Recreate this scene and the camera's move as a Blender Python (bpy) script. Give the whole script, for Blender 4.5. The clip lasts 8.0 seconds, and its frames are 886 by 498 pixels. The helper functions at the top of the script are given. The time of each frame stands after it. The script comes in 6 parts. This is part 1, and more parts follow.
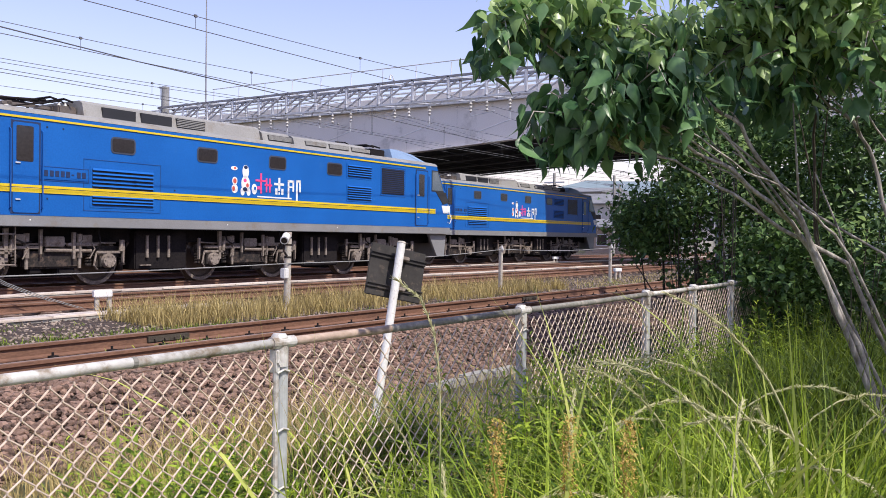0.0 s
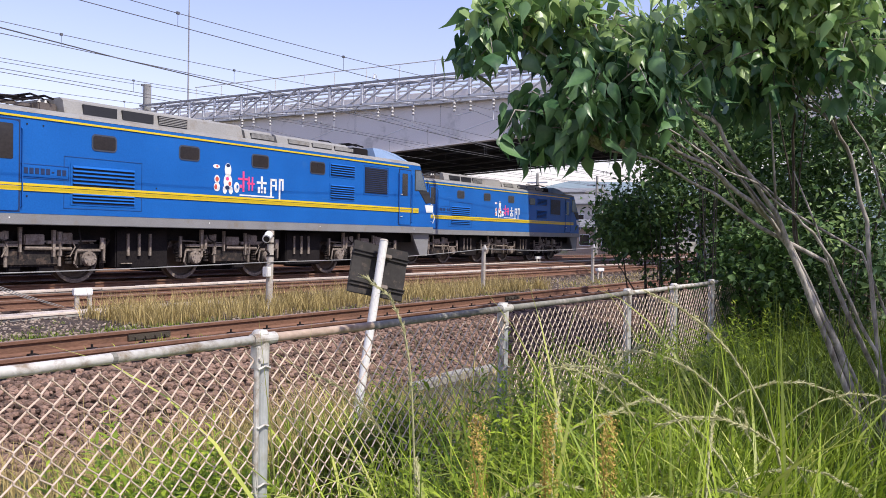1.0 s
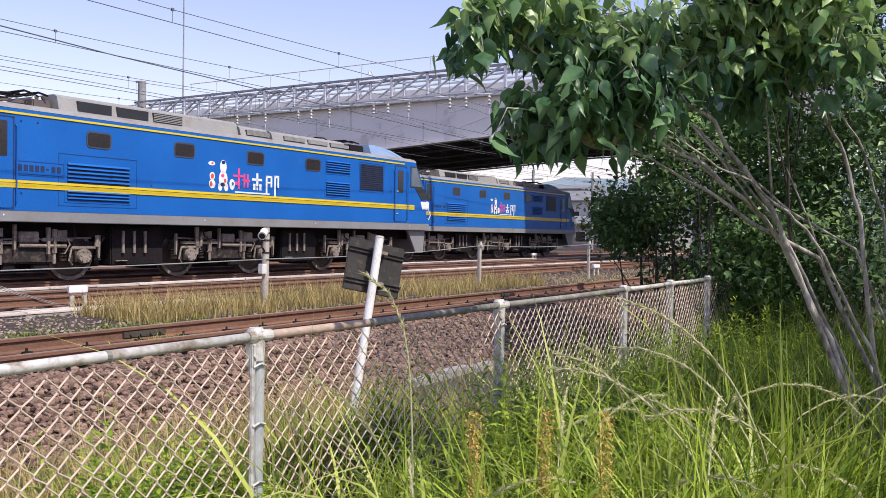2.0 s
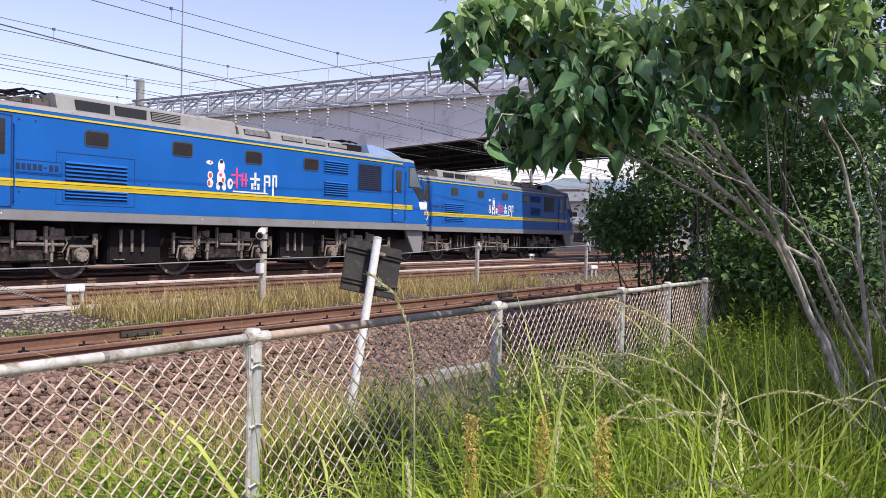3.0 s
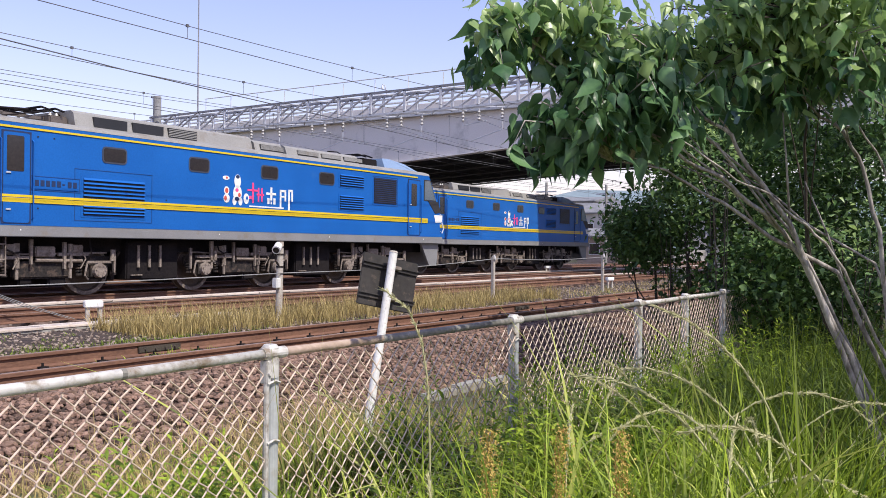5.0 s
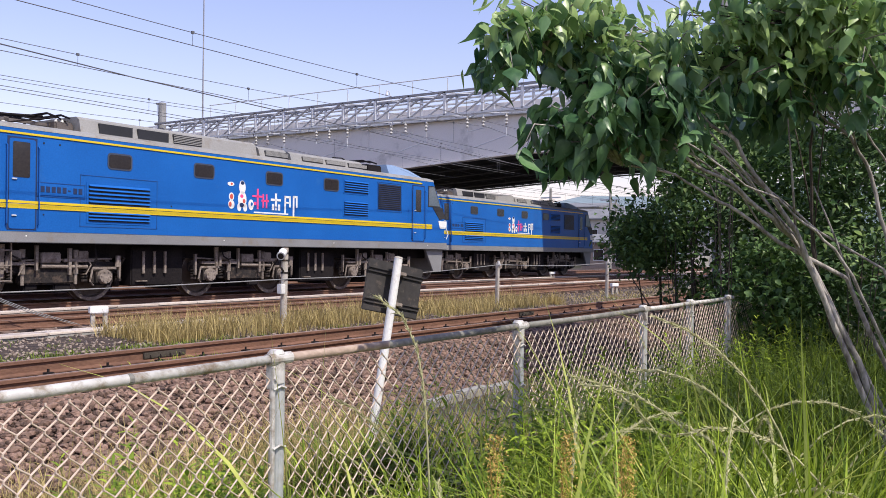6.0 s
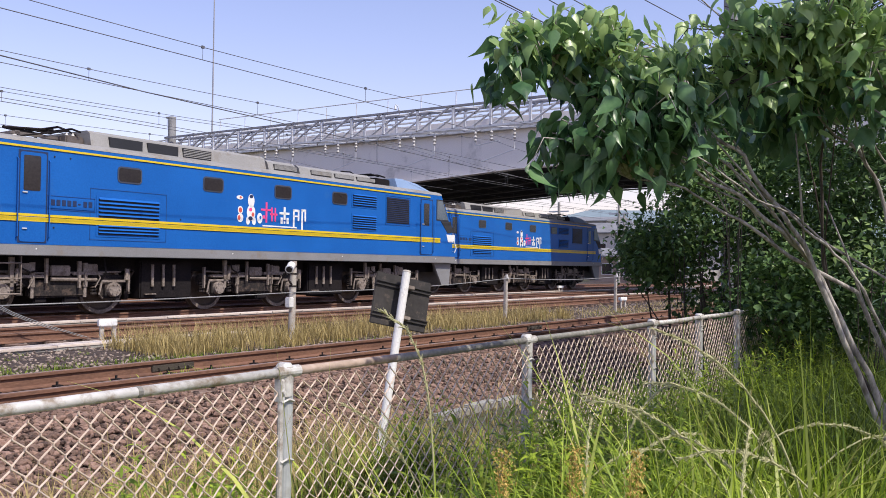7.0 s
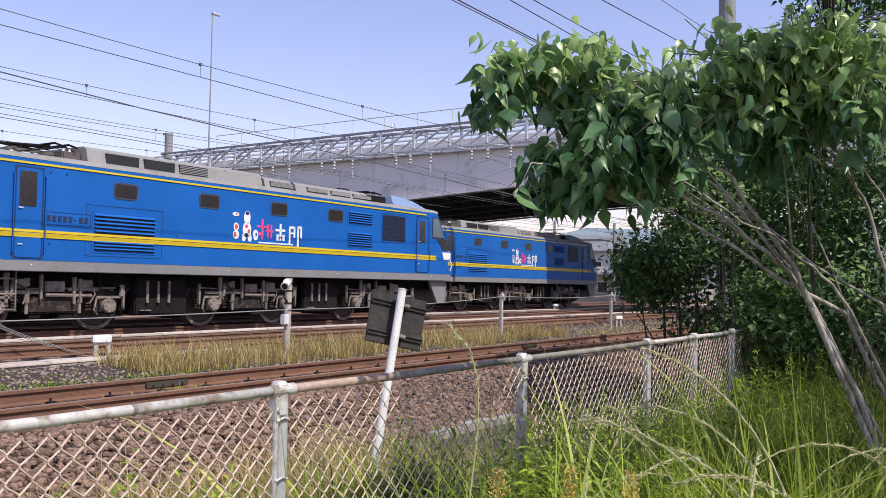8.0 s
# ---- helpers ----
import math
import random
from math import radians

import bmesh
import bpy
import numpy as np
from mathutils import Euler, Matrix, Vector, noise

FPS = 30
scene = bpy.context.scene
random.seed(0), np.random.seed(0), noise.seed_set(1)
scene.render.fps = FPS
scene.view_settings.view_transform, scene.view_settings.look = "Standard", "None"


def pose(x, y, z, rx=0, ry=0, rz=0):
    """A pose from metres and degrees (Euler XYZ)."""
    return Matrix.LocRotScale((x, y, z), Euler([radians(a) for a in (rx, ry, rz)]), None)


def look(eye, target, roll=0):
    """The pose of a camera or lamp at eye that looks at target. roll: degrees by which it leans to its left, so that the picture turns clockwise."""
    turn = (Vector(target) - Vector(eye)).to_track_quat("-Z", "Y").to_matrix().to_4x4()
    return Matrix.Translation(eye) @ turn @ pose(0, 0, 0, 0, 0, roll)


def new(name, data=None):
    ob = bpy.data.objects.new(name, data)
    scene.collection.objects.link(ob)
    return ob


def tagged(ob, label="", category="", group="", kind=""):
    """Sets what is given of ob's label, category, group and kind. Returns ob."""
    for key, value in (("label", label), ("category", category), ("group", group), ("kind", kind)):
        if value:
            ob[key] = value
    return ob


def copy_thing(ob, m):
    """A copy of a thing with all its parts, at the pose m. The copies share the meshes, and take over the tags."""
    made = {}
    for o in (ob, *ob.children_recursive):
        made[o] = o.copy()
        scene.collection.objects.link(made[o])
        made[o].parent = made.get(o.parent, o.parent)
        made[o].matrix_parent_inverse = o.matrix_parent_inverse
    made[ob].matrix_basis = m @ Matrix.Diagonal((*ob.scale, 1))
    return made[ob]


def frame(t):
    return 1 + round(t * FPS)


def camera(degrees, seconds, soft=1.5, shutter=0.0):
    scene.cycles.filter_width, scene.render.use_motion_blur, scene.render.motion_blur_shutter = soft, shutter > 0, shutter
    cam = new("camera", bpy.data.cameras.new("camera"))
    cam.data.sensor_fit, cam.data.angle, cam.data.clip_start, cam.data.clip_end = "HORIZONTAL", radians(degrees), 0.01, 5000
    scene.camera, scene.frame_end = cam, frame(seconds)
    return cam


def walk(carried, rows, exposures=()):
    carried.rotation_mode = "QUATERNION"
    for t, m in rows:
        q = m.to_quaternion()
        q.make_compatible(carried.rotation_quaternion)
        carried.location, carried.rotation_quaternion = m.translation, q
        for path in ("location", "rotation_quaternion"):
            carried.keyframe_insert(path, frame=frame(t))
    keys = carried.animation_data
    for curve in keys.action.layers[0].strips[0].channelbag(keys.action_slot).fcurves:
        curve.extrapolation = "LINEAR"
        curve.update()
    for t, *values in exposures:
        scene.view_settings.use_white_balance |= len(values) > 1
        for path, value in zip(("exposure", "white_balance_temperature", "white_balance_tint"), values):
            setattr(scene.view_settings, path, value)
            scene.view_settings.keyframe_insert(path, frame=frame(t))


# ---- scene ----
cam = camera(53.6, 8.0, soft=0.8)
PATH = [
    (0, (-24.88, -17.686, 1.134), (-23.214, -16.58, 1.108), 0.7),
    (0.5, (-24.881, -17.691, 1.122), (-23.204, -16.602, 1.099), 1.0),
    (1, (-24.881, -17.694, 1.122), (-23.194, -16.62, 1.096), 0.9),
    (1.5, (-24.87, -17.686, 1.121), (-23.179, -16.618, 1.089), 0.7),
    (3, (-24.87, -17.685, 1.13), (-23.176, -16.624, 1.097), 1.1),
    (3.5, (-24.869, -17.686, 1.135), (-23.181, -16.613, 1.108), 0.6),
    (4, (-24.877, -17.684, 1.129), (-23.202, -16.591, 1.105), 0.6),
    (4.5, (-24.865, -17.682, 1.136), (-23.19, -16.59, 1.125), 0.7),
    (6, (-24.878, -17.682, 1.135), (-23.208, -16.582, 1.144), 0.6),
    (6.5, (-24.876, -17.677, 1.134), (-23.214, -16.564, 1.16), 0.7),
    (7, (-24.881, -17.683, 1.134), (-23.221, -16.567, 1.174), 0.7),
    (7.5, (-24.883, -17.693, 1.135), (-23.22, -16.585, 1.19), 0.9),
    (8, (-24.894, -17.692, 1.14), (-23.231, -16.585, 1.22), 1.0),
]
walk(cam, [(t, look(eye, target, roll)) for t, eye, target, roll in PATH],
     exposures=((0, 0.2, 6500, 11), (4.5, 0.2, 6500, 11), (6.2, 0.12, 6500, 11), (8, 0.08, 6500, 11)))

# ---- light ----
world = bpy.data.worlds.new("sky")
scene.world = world
world.use_nodes = True
wn, wl = world.node_tree.nodes, world.node_tree.links
sky = wn.new("ShaderNodeTexSky")
sky.sky_type = "NISHITA"
sky.sun_disc = False
SUN_FROM = Vector((-0.09, -0.58, 0.81)).normalized()
sky.sun_elevation = math.asin(SUN_FROM.z)
sky.sun_rotation = math.atan2(SUN_FROM.x, SUN_FROM.y)
sky.air_density, sky.dust_density, sky.ozone_density = 1.3, 0.7, 1.8
haze = wn.new("ShaderNodeMix")
haze.data_type, haze.blend_type = "RGBA", "MULTIPLY"
haze.inputs["Factor"].default_value = 1.0
haze.inputs["B"].default_value = (1.17, 0.96, 1.15, 1)
wl.new(sky.outputs[0], haze.inputs["A"])
wl.new(haze.outputs["Result"], wn["Background"].inputs[0])
wn["Background"].inputs[1].default_value = 0.155
sun = new("sun", bpy.data.lights.new("sun", "SUN"))
sun.data.energy, sun.data.angle, sun.data.color = 4.6, radians(0.7), (1.0, 0.945, 0.82)
sun.matrix_basis = look(SUN_FROM * 50, (0, 0, 0))


# ---- materials ----
def shade(name, low, high, rough=0.6, metal=0.0, fine=60.0, coarse=2.0, bump=0.15, grime=None, grime_at=0.62,
          each=False, stretch=(1, 1, 1), through_light=0.0, coat=0.0, spec=0.5):
    """A surface of two colours mixed by fine and coarse noise, with bump and patches of grime."""
    m = bpy.data.materials.new(name)
    m.use_nodes = True
    n, l = m.node_tree.nodes, m.node_tree.links
    b = n["Principled BSDF"]
    tc, mp = n.new("ShaderNodeTexCoord"), n.new("ShaderNodeMapping")
    mp.inputs["Scale"].default_value = stretch
    l.new(tc.outputs["Object"], mp.inputs["Vector"])
    big, small = n.new("ShaderNodeTexNoise"), n.new("ShaderNodeTexNoise")
    for tex, size in ((big, coarse), (small, fine)):
        tex.inputs["Scale"].default_value = size
        tex.inputs["Detail"].default_value = 5
        l.new(mp.outputs[0], tex.inputs["Vector"])
    add = n.new("ShaderNodeMath")
    add.operation = "ADD"
    l.new(big.outputs[0], add.inputs[0])
    l.new(small.outputs[0], add.inputs[1])
    value = add.outputs[0]
    if each:
        info = n.new("ShaderNodeNewGeometry") if each == "island" else n.new("ShaderNodeObjectInfo")
        more = n.new("ShaderNodeMath")
        more.operation = "MULTIPLY_ADD"
        l.new(info.outputs["Random Per Island" if each == "island" else "Random"], more.inputs[0])
        more.inputs[1].default_value = 1.1
        l.new(value, more.inputs[2])
        value = more.outputs[0]
    span = n.new("ShaderNodeMapRange")
    span.inputs["From Min"].default_value = 0.7 if not each else 0.85
    span.inputs["From Max"].default_value = 1.3 if not each else 2.0
    l.new(value, span.inputs["Value"])
    mix = n.new("ShaderNodeMix")
    mix.data_type = "RGBA"
    mix.inputs["A"].default_value = (*low, 1)
    mix.inputs["B"].default_value = (*high, 1)
    l.new(span.outputs[0], mix.inputs["Factor"])
    colour = mix.outputs["Result"]
    if grime:
        spot, edge, over = n.new("ShaderNodeTexNoise"), n.new("ShaderNodeMapRange"), n.new("ShaderNodeMix")
        spot.inputs["Scale"].default_value = coarse * 2.7
        spot.inputs["Detail"].default_value = 8
        spot.inputs["Roughness"].default_value = 0.65
        l.new(mp.outputs[0], spot.inputs["Vector"])
        edge.inputs["From Min"].default_value = grime_at - 0.08
        edge.inputs["From Max"].default_value = grime_at + 0.1
        l.new(spot.outputs[0], edge.inputs["Value"])
        over.data_type = "RGBA"
        l.new(edge.outputs[0], over.inputs["Factor"])
        l.new(colour, over.inputs["A"])
        over.inputs["B"].default_value = (*grime, 1)
        colour = over.outputs["Result"]
    l.new(colour, b.inputs["Base Color"])
    b.inputs["Roughness"].default_value = rough
    b.inputs["Metallic"].default_value = metal
    b.inputs["Coat Weight"].default_value = coat
    b.inputs["Specular IOR Level"].default_value = spec
    if bump:
        bp = n.new("ShaderNodeBump")
        bp.inputs["Strength"].default_value = bump
        bp.inputs["Distance"].default_value = 0.02
        l.new(small.outputs[0], bp.inputs["Height"])
        l.new(bp.outputs[0], b.inputs["Normal"])
    if through_light:
        tr, mx = n.new("ShaderNodeBsdfTranslucent"), n.new("ShaderNodeMixShader")
        l.new(colour, tr.inputs[0])
        mx.inputs[0].default_value = through_light
        l.new(b.outputs[0], mx.inputs[1])
        l.new(tr.outputs[0], mx.inputs[2])
        l.new(mx.outputs[0], n["Material Output"].inputs[0])
    return m


BLUE = shade("blue_paint", (0.008, 0.095, 0.36), (0.012, 0.125, 0.45), 0.45, 0, 30, 0.8, 0.02, (0.03, 0.13, 0.38), 0.68, spec=0.2)
BLUE_DARK = shade("blue_shadow_gap", (0.008, 0.02, 0.07), (0.012, 0.03, 0.1), 0.6)
BLUE_SEAM = shade("blue_panel_seam", (0.007, 0.05, 0.19), (0.01, 0.07, 0.24), 0.6)
YELLOW = shade("yellow_line", (0.62, 0.44, 0.015), (0.74, 0.54, 0.02), 0.45, 0, 40, 1.5, 0.02)
SILL = shade("grey_sill_paint", (0.186, 0.186, 0.192), (0.248, 0.248, 0.254), 0.55, 0, 40, 1.0, 0.05, (0.2, 0.17, 0.14), 0.62)
ROOF = shade("roof_grey", (0.211, 0.205, 0.198), (0.285, 0.279, 0.267), 0.65, 0, 30, 0.9, 0.08, (0.2, 0.17, 0.14), 0.6)
CAB_ROOF = shade("pale_blue_cab_roof", (0.165, 0.247, 0.390), (0.225, 0.315, 0.465), 0.45, 0, 30, 1, 0.03)
WHITE = shade("white_paint", (0.7, 0.7, 0.69), (0.82, 0.82, 0.8), 0.5, 0, 40, 2, 0.04)
PINK = shade("pink_paint", (0.75, 0.06, 0.22), (0.85, 0.09, 0.28), 0.5, 0, 40, 2, 0.02)
RED = shade("red_paint", (0.55, 0.08, 0.06), (0.65, 0.12, 0.08), 0.5)
BLACK = shade("dark_vent", (0.012, 0.013, 0.016), (0.02, 0.02, 0.025), 0.6)
GLASS = shade("dark_window_glass", (0.018, 0.016, 0.018), (0.04, 0.034, 0.034), 0.12, 0, 20, 1, 0.0)
# bluish grey base stands for the sky mirrored in the pane
CAB_GLASS_SKY = shade("cab_glass_sky_tint", (0.07, 0.09, 0.11), (0.13, 0.16, 0.19), 0.08, 0, 20, 1.5, 0.0)
WINDOW_RIM = shade("grey_window_rim", (0.035, 0.045, 0.07), (0.06, 0.07, 0.10), 0.5)
RUBBER = shade("dark_gasket", (0.02, 0.02, 0.022), (0.03, 0.03, 0.032), 0.7)
GEAR = shade("dirty_running_gear", (0.012, 0.011, 0.013), (0.045, 0.038, 0.035), 0.8, 0, 25, 2.5, 0.3, (0.11, 0.08, 0.065), 0.58, spec=0.15)
GEAR_PALE = shade("dusty_running_gear", (0.13, 0.105, 0.09), (0.32, 0.27, 0.235), 0.8, 0, 25, 2.5, 0.3, (0.12, 0.09, 0.07), 0.6, spec=0.2)
BOX_DARK = shade("black_underframe", (0.009, 0.008, 0.010), (0.024, 0.02, 0.02), 0.85, 0, 25, 2, 0.2, spec=0.1)
WHEEL = shade("wheel_steel", (0.072, 0.054, 0.045), (0.132, 0.102, 0.084), 0.6, 0.3, 30, 3, 0.2)
COPPER = shade("roof_gear", (0.1, 0.08, 0.07), (0.2, 0.17, 0.15), 0.5, 0.4)
RAIL = shade("rusty_rail", (0.12, 0.058, 0.036), (0.22, 0.112, 0.072), 0.75, 0, 50, 3, 0.25, (0.1, 0.05, 0.034), 0.6, stretch=(0.4, 1, 1))
RAIL_TOP = shade("rail_running_face", (0.23, 0.15, 0.115), (0.38, 0.27, 0.21), 0.5, 0.25, 60, 4, 0.1, stretch=(0.2, 1, 1))
SLEEPER = shade("sleeper", (0.15, 0.098, 0.072), (0.26, 0.185, 0.14), 0.9, 0, 50, 4, 0.3, (0.13, 0.07, 0.045), 0.55, each=True)
STONE = shade("ballast_stone", (0.022, 0.012, 0.009), (0.29, 0.185, 0.14), 0.9, 0, 60, 6, 0.3, (0.17, 0.09, 0.06), 0.62, each="island")
STONE_GREY = shade("pale_ballast_stone", (0.11, 0.08, 0.064), (0.34, 0.27, 0.22), 0.9, 0, 60, 6, 0.3, each="island")
BED = shade("ballast_bed", (0.022, 0.015, 0.012), (0.07, 0.048, 0.038), 0.95, 0, 45, 5, 0.9, (0.1, 0.06, 0.045), 0.58)
SOIL = shade("grassy_soil", (0.036, 0.030, 0.015), (0.090, 0.072, 0.036), 0.95, 0, 30, 1.5, 0.8, (0.07, 0.1, 0.03), 0.55)
CONCRETE = shade("concrete", (0.24, 0.23, 0.21), (0.36, 0.35, 0.32), 0.85, 0, 40, 1.2, 0.2, (0.3, 0.27, 0.23), 0.6)
LID = shade("cable_trough_lid", (0.44, 0.37, 0.32), (0.62, 0.54, 0.47), 0.9, 0, 40, 2, 0.2, (0.4, 0.3, 0.24), 0.6, each=True)
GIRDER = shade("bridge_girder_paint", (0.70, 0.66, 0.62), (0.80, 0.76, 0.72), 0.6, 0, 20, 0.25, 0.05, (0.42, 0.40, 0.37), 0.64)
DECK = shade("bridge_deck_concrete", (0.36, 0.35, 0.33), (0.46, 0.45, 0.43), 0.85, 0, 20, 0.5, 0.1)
# near-black colour holds the shade below the deck
SOFFIT_SHADE = shade("bridge_underside_shade", (0.05, 0.05, 0.055), (0.09, 0.09, 0.095), 0.8, 0, 20, 0.5, 0.1)
COLUMN = shade("grey_column", (0.2, 0.2, 0.2), (0.3, 0.3, 0.3), 0.85, 0, 30, 2, 0.15)
GALV = shade("galvanised_steel", (0.5, 0.51, 0.53), (0.68, 0.69, 0.71), 0.5, 0.25, 60, 5, 0.05)
TRUSS_DARK = shade("weathered_chord", (0.2, 0.2, 0.22), (0.32, 0.32, 0.34), 0.6, 0.2)
CERAMIC = shade("porcelain", (0.42, 0.41, 0.4), (0.5, 0.49, 0.48), 0.3)
WIRE = shade("overhead_wire", (0.10, 0.10, 0.11), (0.16, 0.16, 0.17), 0.6, 0.3, bump=0)
FENCE = shade("galvanised_fence_pipe", (0.46, 0.445, 0.42), (0.6, 0.585, 0.56), 0.55, 0.1, 40, 5, 0.1, (0.24, 0.19, 0.14), 0.54)
FENCE_POST = shade("grey_fence_post", (0.35, 0.365, 0.37), (0.46, 0.475, 0.48), 0.55, 0.1, 40, 4, 0.08, (0.38, 0.35, 0.3), 0.66)
RAIL_TAN = shade("tan_rusted_pipe", (0.36, 0.26, 0.2), (0.48, 0.37, 0.3), 0.7, 0.05, 40, 3, 0.15, (0.3, 0.22, 0.17), 0.56)
# dull bare pipe; its mottle paints in the tree's dappled shade
RAIL_WORN_DAPPLED = shade("bare_dappled_pipe", (0.14, 0.135, 0.12), (0.26, 0.25, 0.225), 0.7, 0.05, 40, 4, 0.15, (0.42, 0.38, 0.34), 0.6)
CHAIN = shade("chain_link_wire", (0.54, 0.425, 0.345), (0.7, 0.575, 0.48), 0.6, 0.1, 80, 3, 0, (0.5, 0.38, 0.3), 0.62)
SIGN_BACK = shade("dark_sign_back", (0.025, 0.022, 0.021), (0.045, 0.04, 0.038), 0.6, 0.1, 30, 5, 0.08, (0.13, 0.1, 0.08), 0.64)
POLE_WHITE = shade("chipped_white_pole", (0.630, 0.621, 0.603), (0.756, 0.747, 0.729), 0.6, 0, 50, 6, 0.1, (0.36, 0.3, 0.26), 0.66)
POLE_AGED = shade("weathered_pale_post", (0.375, 0.338, 0.292), (0.495, 0.458, 0.413), 0.8, 0, 50, 4, 0.2, (0.3, 0.22, 0.17), 0.6)
BARK = shade("grey_bark", (0.13, 0.115, 0.10), (0.5, 0.46, 0.42), 0.85, 0, 60, 7, 0.4, (0.12, 0.10, 0.08), 0.58, stretch=(1, 1, 0.3))
BARK_DARK = shade("dark_bark", (0.04, 0.033, 0.025), (0.08, 0.065, 0.05), 0.9, 0, 60, 7, 0.4)
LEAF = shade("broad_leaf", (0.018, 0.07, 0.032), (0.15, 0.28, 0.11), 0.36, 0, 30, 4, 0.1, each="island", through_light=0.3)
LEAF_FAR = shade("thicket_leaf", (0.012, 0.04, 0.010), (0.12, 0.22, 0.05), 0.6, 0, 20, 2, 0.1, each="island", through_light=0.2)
# brighter copy of the leaf green, with sunlight put into its colour
LEAF_SUNLIT = shade("sunlit_leaf", (0.10, 0.22, 0.07), (0.40, 0.54, 0.2), 0.34, 0, 20, 2, 0.1, each="island", through_light=0.4)
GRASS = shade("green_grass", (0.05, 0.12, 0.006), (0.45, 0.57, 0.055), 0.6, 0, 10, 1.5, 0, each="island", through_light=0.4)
# darker copy of the green: plain deep weeds, and grass coloured for shade
GRASS_DEEP_SHADED = shade("deep_and_shaded_grass", (0.025, 0.06, 0.004), (0.25, 0.33, 0.03), 0.6, 0, 10, 1.5, 0, each="island", through_light=0.35)
GRASS_PALE = shade("pale_green_grass", (0.22, 0.29, 0.04), (0.6, 0.62, 0.16), 0.5, 0, 10, 1.5, 0, each="island", through_light=0.3)
STRAW = shade("dry_grass", (0.22, 0.165, 0.06), (0.58, 0.455, 0.19), 0.7, 0, 10, 1.5, 0, each="island", through_light=0.3)
SEED = shade("grass_seed_head", (0.36, 0.36, 0.17), (0.62, 0.58, 0.34), 0.7, 0, 40, 5, 0.2, each="island", through_light=0.2)
DOCK = shade("rusty_dock_seed", (0.36, 0.23, 0.05), (0.6, 0.42, 0.12), 0.8, 0, 40, 5, 0.2, each="island", through_light=0.15)
HOUSE = shade("house_plaster", (0.5, 0.45, 0.4), (0.62, 0.57, 0.52), 0.8, 0, 10, 0.5, 0.05)
HOUSE_GREY = shade("grey_render", (0.36, 0.36, 0.37), (0.48, 0.48, 0.48), 0.8, 0, 10, 0.5, 0.05)
HOUSE_TAN = shade("tan_wall", (0.36, 0.27, 0.2), (0.46, 0.36, 0.28), 0.85, 0, 10, 0.5, 0.1)
TILE = shade("roof_tile_grey", (0.14, 0.14, 0.15), (0.24, 0.24, 0.25), 0.7, 0, 10, 0.8, 0.2)
# air haze over the distant woods is mixed into this blue-grey
HILL_HAZED = shade("hazed_hill", (0.16, 0.21, 0.24), (0.22, 0.28, 0.31), 1.0, 0, 0.2, 0.02, 0)


# ---- mesh helpers ----
def part(name, bm, material, parent=None, label="", smooth=False, at=None):
    """Links a bmesh as one mesh object, under a thing or a part."""
    me = bpy.data.meshes.new(name)
    bmesh.ops.recalc_face_normals(bm, faces=bm.faces)
    bm.to_mesh(me)
    bm.free()
    me.materials.append(material)
    if smooth:
        for p in me.polygons:
            p.use_smooth = True
    ob = new(name, me)
    ob.parent = parent
    if at is not None:
        ob.matrix_basis = at
    if label:
        tagged(ob, label)
    return ob


def raw(name, verts, faces, material, parent=None, label="", smooth=False):
    me = bpy.data.meshes.new(name)
    me.from_pydata(verts, [], faces)
    me.materials.append(material)
    if smooth:
        for p in me.polygons:
            p.use_smooth = True
    ob = new(name, me)
    ob.parent = parent
    if label:
        tagged(ob, label)
    return ob


def repeat(ob, name, m, parent):
    o = new(name, ob.data)
    o.parent = parent
    o.matrix_basis = m
    return o


def empty(name, m, label, category, group="", kind=""):
    ob = new(name)
    ob.matrix_basis = m
    return tagged(ob, label, category, group, kind)


def slab(bm, x0, x1, y0, y1, z0, z1, bevel=0.0):
    c = Matrix.Translation(((x0 + x1) / 2, (y0 + y1) / 2, (z0 + z1) / 2)) @ Matrix.Diagonal((x1 - x0, y1 - y0, z1 - z0, 1))
    made = bmesh.ops.create_cube(bm, size=1, matrix=c)["verts"]
    if bevel:
        edges = {e for v in made for e in v.link_edges}
        bmesh.ops.bevel(bm, geom=list(edges), offset=bevel, segments=2, affect="EDGES", clamp_overlap=True)
    return bm


def tube(bm, pts, radii, n=8, close=True):
    """A round tapering tube along points."""
    pts = [Vector(p) for p in pts]
    if not hasattr(radii, "__len__"):
        radii = [radii] * len(pts)
    rings = []
    side = None
    for i, p in enumerate(pts):
        d = (pts[min(i + 1, len(pts) - 1)] - pts[max(i - 1, 0)]).normalized()
        if side is None:
            side = d.orthogonal().normalized()
        side = (side - d * side.dot(d)).normalized()
        up = d.cross(side)
        rings.append([bm.verts.new(p + (side * math.cos(a) + up * math.sin(a)) * radii[i]) for a in (k * math.tau / n for k in range(n))])
    for a, b in zip(rings, rings[1:]):
        for k in range(n):
            bm.faces.new((a[k], a[(k + 1) % n], b[(k + 1) % n], b[k]))
    if close:
        bm.faces.new(rings[0][::-1])
        bm.faces.new(rings[-1])
    return bm


def prism(bm, poly, y0, y1, axis="y"):
    """A polygon in x and z pushed along y, or one in y and z pushed along x."""
    def at(a, b, s):
        return (a, s, b) if axis == "y" else (s, a, b)
    lo = [bm.verts.new(at(a, b, y0)) for a, b in poly]
    hi = [bm.verts.new(at(a, b, y1)) for a, b in poly]
    k = len(poly)
    for i in range(k):
        bm.faces.new((lo[i], lo[(i + 1) % k], hi[(i + 1) % k], hi[i]))
    bm.faces.new(lo[::-1])
    bm.faces.new(hi)
    return bm


